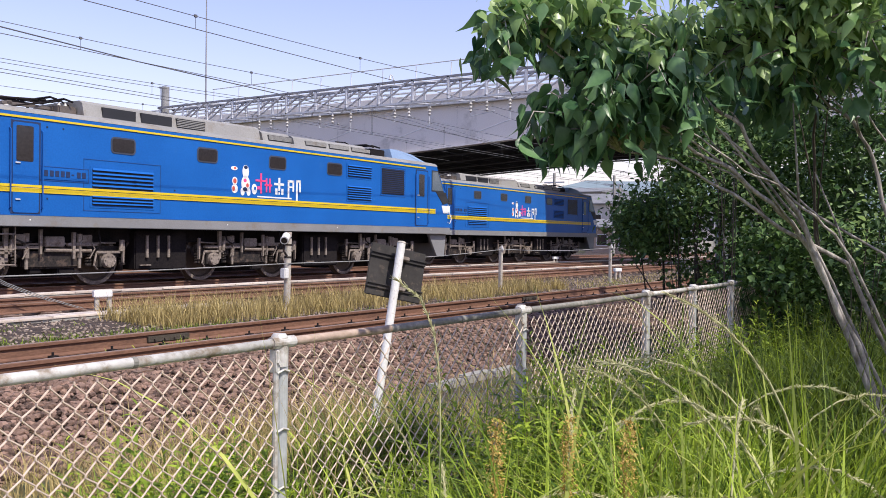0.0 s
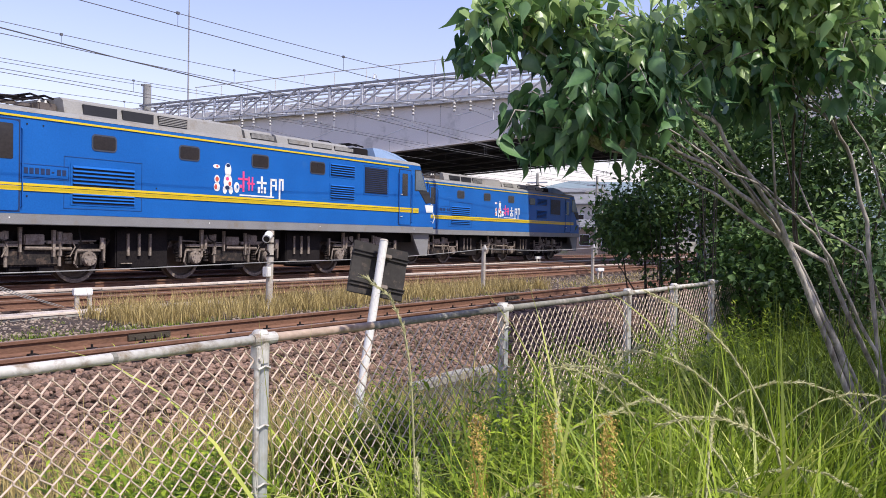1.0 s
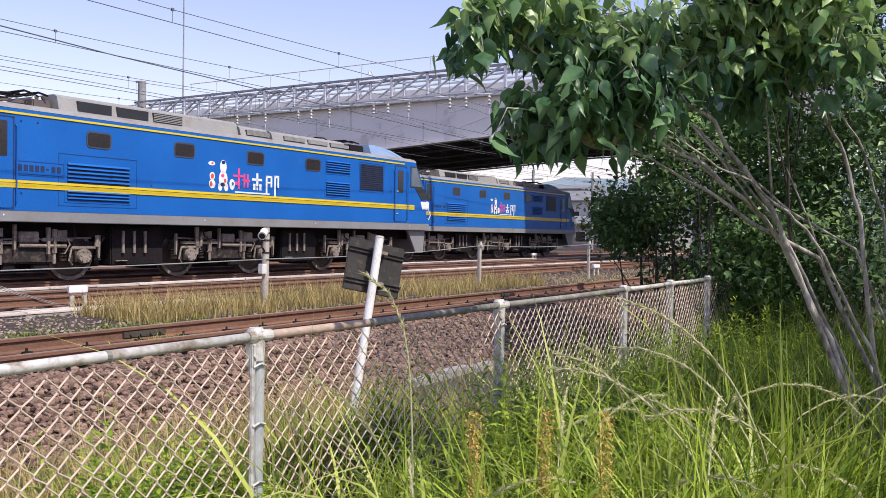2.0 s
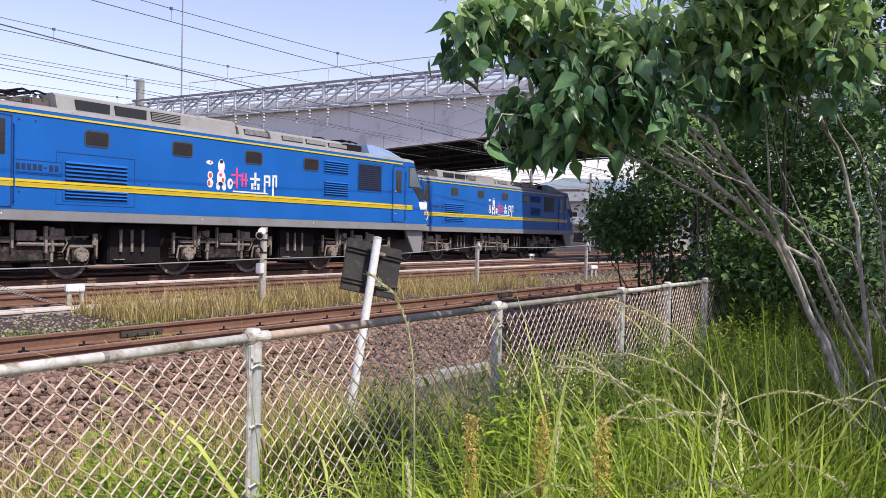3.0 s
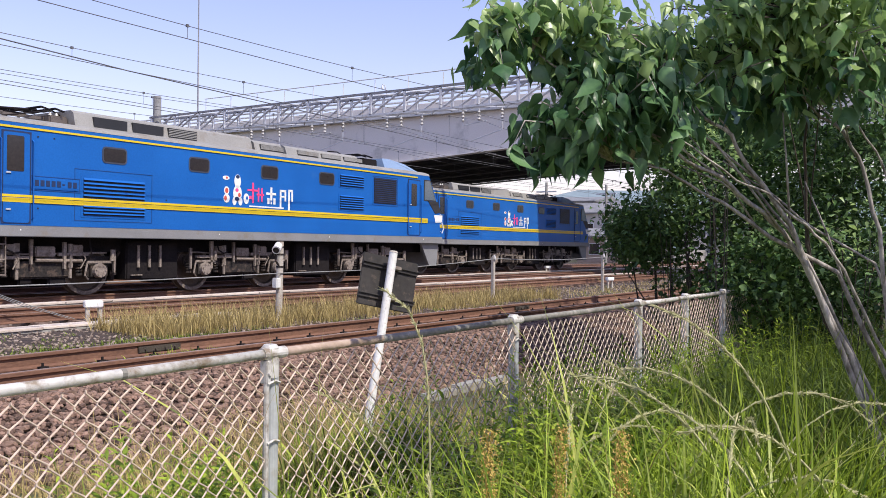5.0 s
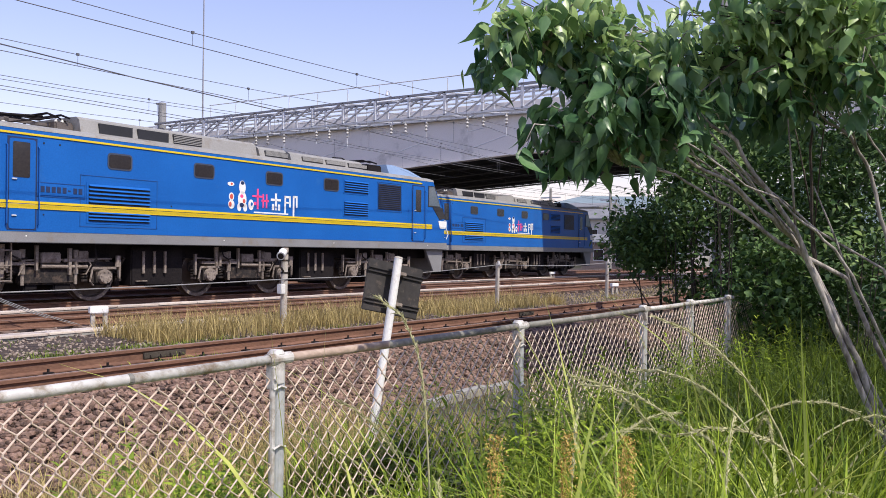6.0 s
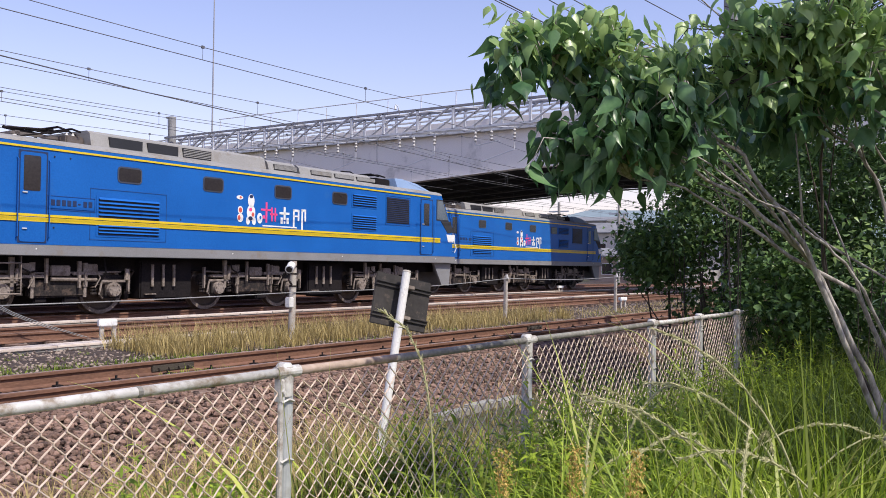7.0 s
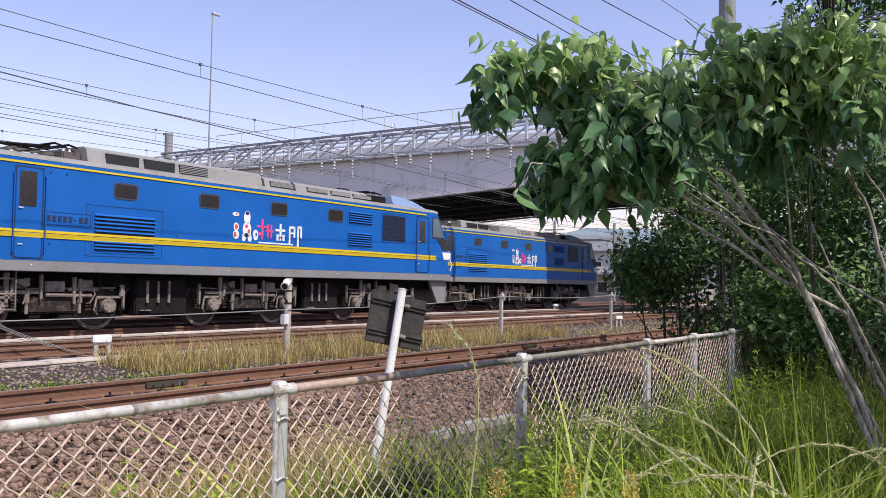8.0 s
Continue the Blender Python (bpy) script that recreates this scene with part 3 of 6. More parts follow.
def locomotive(m, label):
    loco = empty("electric_locomotive", m, label, "locomotive", "blue freight locomotives")
    # body shell with raked cab ends
    bm = B()
    poly = [(-8.84, 1.47), (8.84, 1.47), (8.80, 2.2), (8.70, 2.62), (8.16, 3.47), (-8.16, 3.47), (-8.70, 2.62), (-8.80, 2.2)]
    prism(bm, poly, -1.44, 1.44)
    ends = [e for e in bm.edges if abs(e.verts[0].co.y - e.verts[1].co.y) < 0.01 and abs(e.verts[0].co.x) > 8 and abs(e.verts[1].co.x) > 8
            and e.verts[0].co.x * e.verts[1].co.x > 0]
    bmesh.ops.bevel(bm, geom=ends, offset=0.12, segments=3, affect="EDGES")
    part("body", bm, BLUE, loco, "bright blue painted body shell")
    bm = B()
    slab(bm, -8.86, 8.86, -1.446, 1.446, 1.25, 1.47, 0.012)
    part("sill", bm, SILL, loco, "pale grey lower sill band")
    bm = B()
    prism(bm, [(-1.445, 3.47), (1.445, 3.47), (1.40, 3.54), (1.2, 3.6), (-1.2, 3.6), (-1.40, 3.54)], -8.05, 8.05, "x")
    part("roof", bm, ROOF, loco, "dusty grey roof")
    for z, h in ((3.378, 0.04), (2.044, 0.05), (1.963, 0.088)):
        bm = B()
        x1 = 7.35 if z > 3 else 7.95
        slab(bm, -7.95, x1, -1.4585, 1.4585, z - h / 2, z + h / 2)
        part("yellow_stripe", bm, YELLOW, loco, "narrow yellow line" if z > 3 else "yellow waist line")
    # side fittings
    for x0, x1 in ((-4.34, -3.79), (-2.01, -1.45), (0.34, 0.9), (2.59, 3.17)):
        side_window(loco, x0, x1, 2.88, 3.165)
    door(loco, -6.55, -6.01, 1.52, 3.27, -6.48, -6.13, 2.52, 3.21)
    door(loco, 6.86, 7.47, 1.52, 3.27, 7.0, 7.3, 2.45, 3.16)
    # seams round the side panels
    for x0, x1, z0, z1 in ((-5.02, -3.08, 1.6, 2.68), (-5.98, -4.9, 2.17, 2.46), (5.0, 6.26, 2.38, 3.27)):
        bm = B()
        for a, b, c, d in ((x0, x1, z0, z0 + 0.012), (x0, x1, z1 - 0.012, z1), (x0, x0 + 0.012, z0, z1), (x1 - 0.012, x1, z0, z1)):
            slab(bm, a, b, -1.447, -1.43, c, d)
        part("panel_seam", bm, BLUE_SEAM, loco, "thin dark panel seam")
    for x, z in ((-5.85, 3.22), (-5.5, 3.22), (-2.7, 2.12), (-5.84, 1.8)):
        bm = B()
        slab(bm, x, x + 0.032, -1.452, -1.43, z, z + 0.032, 0.004)
        part("lock", bm, BLACK, loco, "small dark lock")
    louvre(loco, -4.82, -3.29, 2.08, 2.5, 5, "blue louvre panel with dark slots")
    louvre(loco, -4.82, -3.29, 1.72, 1.93, 3, "blue louvre panel with dark slots")
    louvre(loco, 3.45, 4.54, 2.86, 3.2, 5, "small blue louvre")
    louvre(loco, 3.45, 4.54, 2.2, 2.6, 6, "small blue louvre")
    s = -1.443
    bm = B()
    slab(bm, 5.05, 6.2, s - 0.008, s + 0.02, 2.44, 3.22, 0.004)
    grille = part("grille", bm, BLACK, loco, "large dark ventilation grille")
    for i in range(13):
        bm = B()
        slab(bm, 5.05, 6.2, s - 0.02, s, 2.47 + 0.059 * i, 2.49 + 0.059 * i)
        part("bar", bm, BLUE_DARK, grille)
    # cab side window, raked
    for grow, y, mat, nm in ((0.035, s - 0.006, RUBBER, "cab_window"), (0.0, s - 0.011, CAB_GLASS_SKY, "pane")):
        bm = B()
        prism(bm, [(7.76 - grow, 2.68 - grow), (8.42 + grow, 2.68 - grow), (8.06 + grow, 3.3 + grow), (7.76 - grow, 3.3 + grow)], y, s + 0.02)
        w = part(nm, bm, mat, loco if nm == "cab_window" else w, "raked cab side window" if nm == "cab_window" else "")
    bm = B()
    prism(bm, [(7.98, 2.64), (8.56, 2.64), (8.74, 2.3), (8.4, 2.24)], s - 0.009, s + 0.02)
    part("corner_panel", bm, RUBBER, loco, "black corner panel under the cab window")
    for sx in (1, -1):
        bm = B()
        slab(bm, -1.2, 1.2, -0.008, 0.03, -0.02, 0.92, 0.02)
        part("windscreen", bm, GLASS, loco, "dark raked windscreen", at=Matrix.Translation((sx * 8.67, 0, 2.66)) @ pose(0, 0, 0, 0, 0, 90 * sx) @ pose(0, 0, 0, -32.5 if sx > 0 else -32.5))
        bm = B()
        a, b = (8.33, 8.835) if sx > 0 else (-8.835, -8.33)
        prism(bm, [(a, 2.2), (b, 2.2), (b * 0.999, 1.95), (a + 0.1 * sx, 1.95)] if sx > 0 else [(a, 2.2), (b, 2.2), (b - 0.1, 1.95), (a, 1.95)], -1.449, 1.449)
        part("nose_flash", bm, WHITE, loco, "white flash round the nose")
        bm = B()
        prism(bm, [(sx * 7.8, 1.25), (sx * 8.82, 1.25), (sx * 8.72, 0.5), (sx * 8.3, 0.5), (sx * 8.1, 0.8)], -1.3, -1.22)
        prism(bm, [(sx * 8.6, 1.25), (sx * 8.82, 1.25), (sx * 8.72, 0.5), (sx * 8.55, 0.5)], -1.22, 1.22)
        prism(bm, [(sx * 7.8, 1.25), (sx * 8.82, 1.25), (sx * 8.72, 0.5), (sx * 8.3, 0.5), (sx * 8.1, 0.8)], 1.22, 1.3)
        part("snow_plough", bm, SILL, loco, "pale grey skirt under the cab")
        bm = B()
        slab(bm, min(sx * 8.8, sx * 9.2), max(sx * 8.8, sx * 9.2), -0.14, 0.14, 0.75, 1.0, 0.03)
        part("coupler", bm, GEAR, loco, "rusty knuckle coupler")
        bm = B()
        tube(bm, ((sx * 8.76, -1.46, 2.0), (sx * 8.84, -1.5, 1.75), (sx * 8.8, -1.46, 1.6)), 0.018, 6)
        part("grab_rail", bm, WHITE, loco)
        # raised cab roof with visor
        if sx < 0:
            continue
        bm = B()
        pr = [(sx * 6.15, 3.6), (sx * 8.1, 3.5), (sx * 8.28, 3.44), (sx * 8.2, 3.56), (sx * 7.4, 3.84), (sx * 6.55, 3.93), (sx * 6.2, 3.92)]
        prism(bm, pr, -1.02, 1.02)
        slope = [v for v in bm.verts if v.co.z > 3.7]
        for v in slope:
            v.co.y *= 0.84
        part("cab_roof", bm, CAB_ROOF, loco, "pale blue cab roof fairing")
        bm = B()
        slab(bm, min(sx * 6.04, sx * 5.3), max(sx * 6.04, sx * 5.3), -0.8, 0.8, 3.6, 3.86, 0.03)
        part("roof_cover", bm, BOX_DARK, loco, "dark roof cover")
    # number plate with unreadable marks
    bm = B()
    slab(bm, -5.95, -4.93, s - 0.008, s + 0.01, 2.2, 2.43, 0.003)
    plate = part("number_plate", bm, BLUE, loco, "blue plate with dark marks")
    for i in range(8):
        bm = B()
        x = -5.9 + i * 0.12
        slab(bm, x, x + (0.085 if i != 5 else 0.06), s - 0.014, s, 2.26 if i != 5 else 2.3, 2.38 if i != 5 else 2.33, 0.002)
        part("mark", bm, BLUE_DARK, plate)
    # painted decoration, plain shapes only
    bm = B()
    slab(bm, -0.1, 1.15, s - 0.004, s + 0.01, 2.10, 2.135)
    deco = part("decoration", bm, WHITE, loco, "pink and white painted decoration of plain shapes")
    bars = {"pink_shape": (PINK, ((0.0, 0.06, 2.2, 2.72), (-0.16, 0.22, 2.5, 2.55), (0.2, 0.25, 2.24, 2.6), (0.32, 0.37, 2.24, 2.6), (0.16, 0.42, 2.4, 2.45), (-0.1, -0.02, 2.3, 2.38))),
            "white_shape": (WHITE, ((0.5, 0.86, 2.44, 2.5), (0.65, 0.72, 2.3, 2.64), (0.54, 0.62, 2.2, 2.36), (0.76, 0.84, 2.2, 2.36), (0.66, 0.71, 2.2, 2.27),
                                    (1.0, 1.06, 2.12, 2.6), (1.0, 1.24, 2.54, 2.6), (1.18, 1.24, 2.3, 2.6), (1.0, 1.2, 2.4, 2.44), (1.32, 1.38, 2.06, 2.62), (1.32, 1.5, 2.56, 2.62), (1.44, 1.5, 2.3, 2.6)))}
    for nm, (mat, rows) in bars.items():
        for x0, x1, z0, z1 in rows:
            bm = B()
            slab(bm, x0, x1, s - 0.005, s + 0.01, z0, z1)
            part(nm, bm, mat, deco)
    for x, z, rx, rz, mat, nm in ((-0.5, 2.72, 0.13, 0.2, WHITE, "white_patch"), (-0.5, 2.42, 0.17, 0.24, WHITE, "white_patch"), (-0.88, 2.78, 0.13, 0.06, WHITE, "white_patch"),
                                  (-0.86, 2.47, 0.1, 0.12, WHITE, "white_patch"), (-0.86, 2.28, 0.12, 0.13, WHITE, "white_patch"), (-0.2, 2.3, 0.11, 0.16, WHITE, "white_patch"),
                                  (-0.6, 2.22, 0.08, 0.12, WHITE, "white_patch"), (-0.4, 2.22, 0.08, 0.12, WHITE, "white_patch"), (-0.86, 2.47, 0.06, 0.07, RED, "red_patch"),
                                  (-0.9, 2.28, 0.05, 0.07, RED, "red_patch"), (-0.86, 2.785, 0.04, 0.03, RED, "red_patch"), (-0.52, 2.5, 0.06, 0.05, PINK, "pink_patch"),
                                  (-0.44, 2.38, 0.05, 0.06, RED, "red_patch"), (-0.5, 2.83, 0.07, 0.05, BLUE_DARK, "dark_patch"), (-0.52, 2.28, 0.08, 0.06, BLUE_DARK, "dark_patch"), (-0.18, 2.32, 0.04, 0.05, BLUE, "blue_patch")):
        bm = B()
        k = 0.84 if mat is WHITE else 0.9
        prism(bm, [(x + k * rx * math.cos(a), z + k * rz * math.sin(a)) for a in (j * math.tau / 18 for j in range(18))], s - (0.004 if mat is WHITE else 0.007), s + 0.01)
        part(nm, bm, mat, deco)
    # roof equipment boxes with grilles
    for x0, x1, zt in ((-4.7, 0.46, 3.97), (0.56, 1.6, 3.9), (1.75, 4.9, 3.88)):
        bm = B()
        prism(bm, [(-0.98, 3.6), (0.98, 3.6), (0.9, zt - 0.06), (0.8, zt), (-0.8, zt), (-0.9, zt - 0.06)], x0, x1, "x")
        box = part("roof_box", bm, ROOF, loco, "weathered grey roof equipment casing")
        n = max(1, int((x1 - x0) / 1.05))
        for i in range(n):
            if x0 < 0 and i > 2:
                continue
            g0 = x0 + 0.45 + i * 1.0 if x1 - x0 > 2 else x0 + 0.2
            bm = B()
            slab(bm, g0, g0 + 0.85, -0.975, -0.9, 3.655, zt - 0.1)
            g = part("grille", bm, BLACK, box, "dark roof grille")
            if i == 2 or x0 > 0:
                for j in range(5):
                    bm = B()
                    z = 3.675 + (zt - 0.78 - 3.0) * 0.2 * j
                    slab(bm, g0, g0 + 0.85, -0.985, -0.93, z, z + 0.018)
                    part("bar", bm, ROOF, g)
    pantograph(loco, -5.55)
    pantograph(loco, 5.4 - 0.35)
    for x in (-4.95, -4.8, 4.45, 4.65):
        bm = B()
        tube(bm, [(x, -0.45, 3.6 + 0.045 * i) for i in range(8)], [0.03, 0.06, 0.035, 0.06, 0.035, 0.06, 0.035, 0.02], 10)
        part("insulator", bm, CERAMIC, loco, "ribbed porcelain insulator")
    for pts in (((-6.2, -0.6, 3.66), (-5.6, -0.62, 3.8), (-4.9, -0.45, 3.95), (-4.6, -0.4, 3.85)), ((4.0, -0.5, 3.95), (4.5, -0.45, 3.98), (5.0, -0.5, 3.8)),
                ((-5.9, 0.2, 3.7), (-5.5, 0.1, 3.95), (-5.1, -0.1, 3.9), (-4.85, -0.4, 4.0))):
        bm = B()
        tube(bm, pts, 0.018, 6)
        part("roof_cable", bm, BOX_DARK, loco)
    bm = B()
    slab(bm, -5.15, -4.72, -0.75, 0.3, 3.6, 3.82, 0.03)
    part("arrester_box", bm, COPPER, loco, "small dark roof box")
    for x in (-6.2, -1.1, 3.0, 7.7):
        bm = B()
        slab(bm, x, x + 0.03, -1.452, -1.44, 1.37, 1.40, 0.004)
        part("jacking_mark", bm, WHITE, loco, "small white mark")
    # underframe
    bm = B()
    slab(bm, -8.4, 8.4, -0.85, 0.85, 0.95, 1.25)
    part("underframe", bm, BOX_DARK, loco)
    for cx in (-5.45, 0.0, 5.49):
        bogie(loco, cx)
    for x0, x1, z0 in ((-3.45, -2.0, 0.32), (2.05, 3.5, 0.3)):
        bm = B()
        slab(bm, x0, x1, -1.05, 1.05, z0, 1.2, 0.03)
        eq = part("equipment_box", bm, BOX_DARK, loco, "black underfloor equipment case")
        bm = B()
        for i in range(3):
            tube(bm, ((x0 + 0.3 + 0.3 * i, -1.08, 0.6), (x0 + 0.3 + 0.3 * i, -1.08, 1.1)), 0.035, 8)
        slab(bm, x0 + 0.1, x0 + 0.4, -1.1, -1.04, 0.42, 0.44)
        part("pipe", bm, GEAR_PALE, eq)
    bm = B()
    for x in (-7.2, -6.4):
        tube(bm, ((x, -1.3, 1.25), (x, -1.3, 0.48)), 0.014, 6)
    for z in (0.5, 0.8, 1.1):
        tube(bm, ((-7.2, -1.3, z), (-6.4, -1.3, z)), 0.016, 6)
    part("step_ladder", bm, GEAR_PALE, loco, "pale step irons under the door")
    return loco


# ---- bridge and overhead line ----
def build_bridge():
    br = empty("road_bridge", pose(14.35, 0, 0), "pale grey steel road bridge across the tracks", "bridge")
    ys = [-60, -20, 0, 4.3, 8.3, 12.1, 16, 20, 24, 30, 60]
    low = [6.3, 6.3, 6.3, 6.2, 5.95, 5.72, 5.5, 5.35, 5.3, 5.3, 5.3]
    for k in range(6):
        x = 0.0 + 2.75 * k
        bm = B()
        web = [(y, z) for y, z in zip(ys, low)] + [(y, 8.2) for y in reversed(ys)]
        if k == 0:
            prism(bm, web, x, x + 0.1, "x")
        else:
            prism(bm, [(y, z + 0.05) for y, z in zip(ys, low)] + [(y, 8.2) for y in reversed(ys)], x, x + 0.1, "x")
        part("girder", bm, GIRDER if k == 0 else SOFFIT_SHADE, br, "pale painted edge girder" if k == 0 else "inner girder coloured dark for the deck's shade")
        bm = B()
        for (y0, z0), (y1, z1) in zip(list(zip(ys, low))[:-1], list(zip(ys, low))[1:]):
            vs = [bm.verts.new(c) for c in ((x - 0.2, y0, z0 - 0.05), (x + 0.3, y0, z0 - 0.05), (x + 0.3, y1, z1 - 0.05), (x - 0.2, y1, z1 - 0.05),
                                            (x - 0.2, y0, z0), (x + 0.3, y0, z0), (x + 0.3, y1, z1), (x - 0.2, y1, z1))]
            for f in ((3, 2, 1, 0), (4, 5, 6, 7), (0, 1, 5, 4), (1, 2, 6, 5), (2, 3, 7, 6), (3, 0, 4, 7)):
                bm.faces.new([vs[i] for i in f])
        part("flange", bm, GIRDER if k == 0 else SOFFIT_SHADE, br)
    for i in range(16):
        bm = B()
        y = -20 + 3.2 * i
        slab(bm, 0.12, 13.7, y, y + 0.12, 6.9, 7.3)
        part("cross_frame", bm, SOFFIT_SHADE, br)
    bm = B()
    slab(bm, -0.35, 14.3, -60, 60, 8.2, 8.5, 0.02)
    part("deck", bm, DECK, br, "grey concrete deck edge")
    bm = B()
    slab(bm, -0.3, 0.1, -60, 60, 8.5, 8.85, 0.03)
    part("parapet_kerb", bm, GIRDER, br, "pale parapet kerb")
    for z in (9.05, 9.3, 9.55):
        bm = B()
        tube(bm, ((-0.12, -60, z), (-0.12, 60, z)), 0.06, 8)
        part("barrier_rail", bm, GALV, br, "pale tubular barrier rail")
    bm = B()
    slab(bm, -0.2, -0.05, -0.05, 0.05, 8.8, 9.62)
    post = part("barrier_post", bm, GALV, br, at=pose(0, -38, 0))
    bm = B()
    tube(bm, ((0.05, 0, 8.8), (0.05, 0, 10.5)), 0.028, 6)
    tall = part("fence_post", bm, GALV, br, at=pose(0, -38, 0))
    for i in range(1, 32):
        repeat(post, "barrier_post", pose(0, -38 + 2.3 * i, 0), br)
        if i < 29:
            repeat(tall, "fence_post", pose(0, -38 + 2.3 * i, 0), br)
    bm = B()
    tube(bm, ((0.05, -60, 10.58), (0.05, 26.5, 10.58)), 0.03, 6)
    part("fence_rail", bm, GALV, br, "thin fence rail")
    for y, s in ((-24, 2.4), (31, 2.4)):
        bm = B()
        slab(bm, 1.0, 13.0, y - s / 2, y + s / 2, -1.0, 5.3, 0.1)
        part("pier", bm, CONCRETE, br, "concrete pier")
    bm = B()
    tube(bm, ((0.25, 27.4, 8.5), (0.25, 27.4, 14), (0.25, 27.4, 18.9)), (0.055, 0.045, 0.035), 8)
    lamp = part("pole", bm, TRUSS_DARK, None)
    lamp_thing = empty("street_lamp", pose(14.35, 0, 0), "tall thin grey street lamp on the road bridge", "street lamp")
    lamp.parent = lamp_thing
    bm = B()
    slab(bm, 0.2, 0.9, 27.25, 27.55, 18.86, 19.0, 0.04)
    part("lamp_head", bm, GALV, lamp_thing)
    for y in (11.6, 5.0):
        it = empty("camera_lamp", pose(14.35, y, 0), "small white lamp bracket on the bridge fence", "bridge lamp")
        bm = B()
        tube(bm, ((-0.15, 0, 9.6), (-0.3, 0.05, 10.05), (-0.45, 0.1, 10.1)), 0.03, 6)
        part("bracket", bm, GALV, it)
        bm = B()
        tube(bm, ((-0.45, 0.1, 10.05), (-0.45, 0.1, 9.85)), (0.04, 0.09), 10)
        part("shade", bm, GALV, it)


def build_gantry():
    g = empty("catenary_gantry", pose(5.0, 0, 0), "grey lattice steel gantry over the tracks", "catenary gantry")
    y0, y1, zt, zb, w = -12.3, 19.5, 7.6, 6.68, 0.45
    for x in (-w, w):
        for z, mat in ((zt, TRUSS_DARK), (zb, GALV)):
            bm = B()
            slab(bm, x - 0.045, x + 0.045, y0, y1, z - 0.045, z + 0.045)
            part("chord", bm, mat, g)
    n, step = 18, (y1 - y0) / 18
    for x in (-w, w):
        for i in range(n):
            a, b = y0 + step * i, y0 + step * (i + 1)
            bm = B()
            tube(bm, ((x, a, zt), (x, b - 0.15, zb)), 0.045, 6)
            part("diagonal", bm, GALV, g)
            bm = B()
            slab(bm, x - 0.045, x + 0.045, b - 0.185, b - 0.095, zb, zt)
            part("upright", bm, GALV, g)
    for i in range(n):
        for z in (zt, zb):
            bm = B()
            tube(bm, ((-w, y0 + step * i, z), (w, y0 + step * (i + 0.5), z)), 0.022, 5)
            tube(bm, ((w, y0 + step * (i + 0.5), z), (-w, y0 + step * (i + 1), z)), 0.022, 5)
            part("bracing", bm, GALV, g)
    for y, top in ((y1, 8.75), (y0, 7.9)):
        bm = B()
        tube(bm, ((0, y, -0.5), (0, y, top)), (0.24, 0.2), 16)
        part("column", bm, COLUMN, g, "round concrete column")
    for y in (-9.8, -3.8, 0.0, 3.8, 8.0, 11.8, 15.6):
        for dy in (-0.9, 0.9, 0.15):
            bm = B()
            tube(bm, [(0, y + dy, zb - 0.05 - 0.07 * i) for i in range(8)], [0.02, 0.02, 0.075, 0.03, 0.075, 0.03, 0.075, 0.02], 10)
            part("insulator", bm, CERAMIC, g, "white insulator string")
        bm = B()
        tube(bm, ((0, y - 0.9, zb - 0.5), (0, y - 0.9, 5.75), (0, y + 0.6, 5.35)), 0.022, 6)
        tube(bm, ((0, y + 0.9, zb - 0.5), (0, y + 0.9, 6.0), (0, y - 0.2, 6.15)), 0.018, 6)
        part("steady_arm", bm, GALV, g)


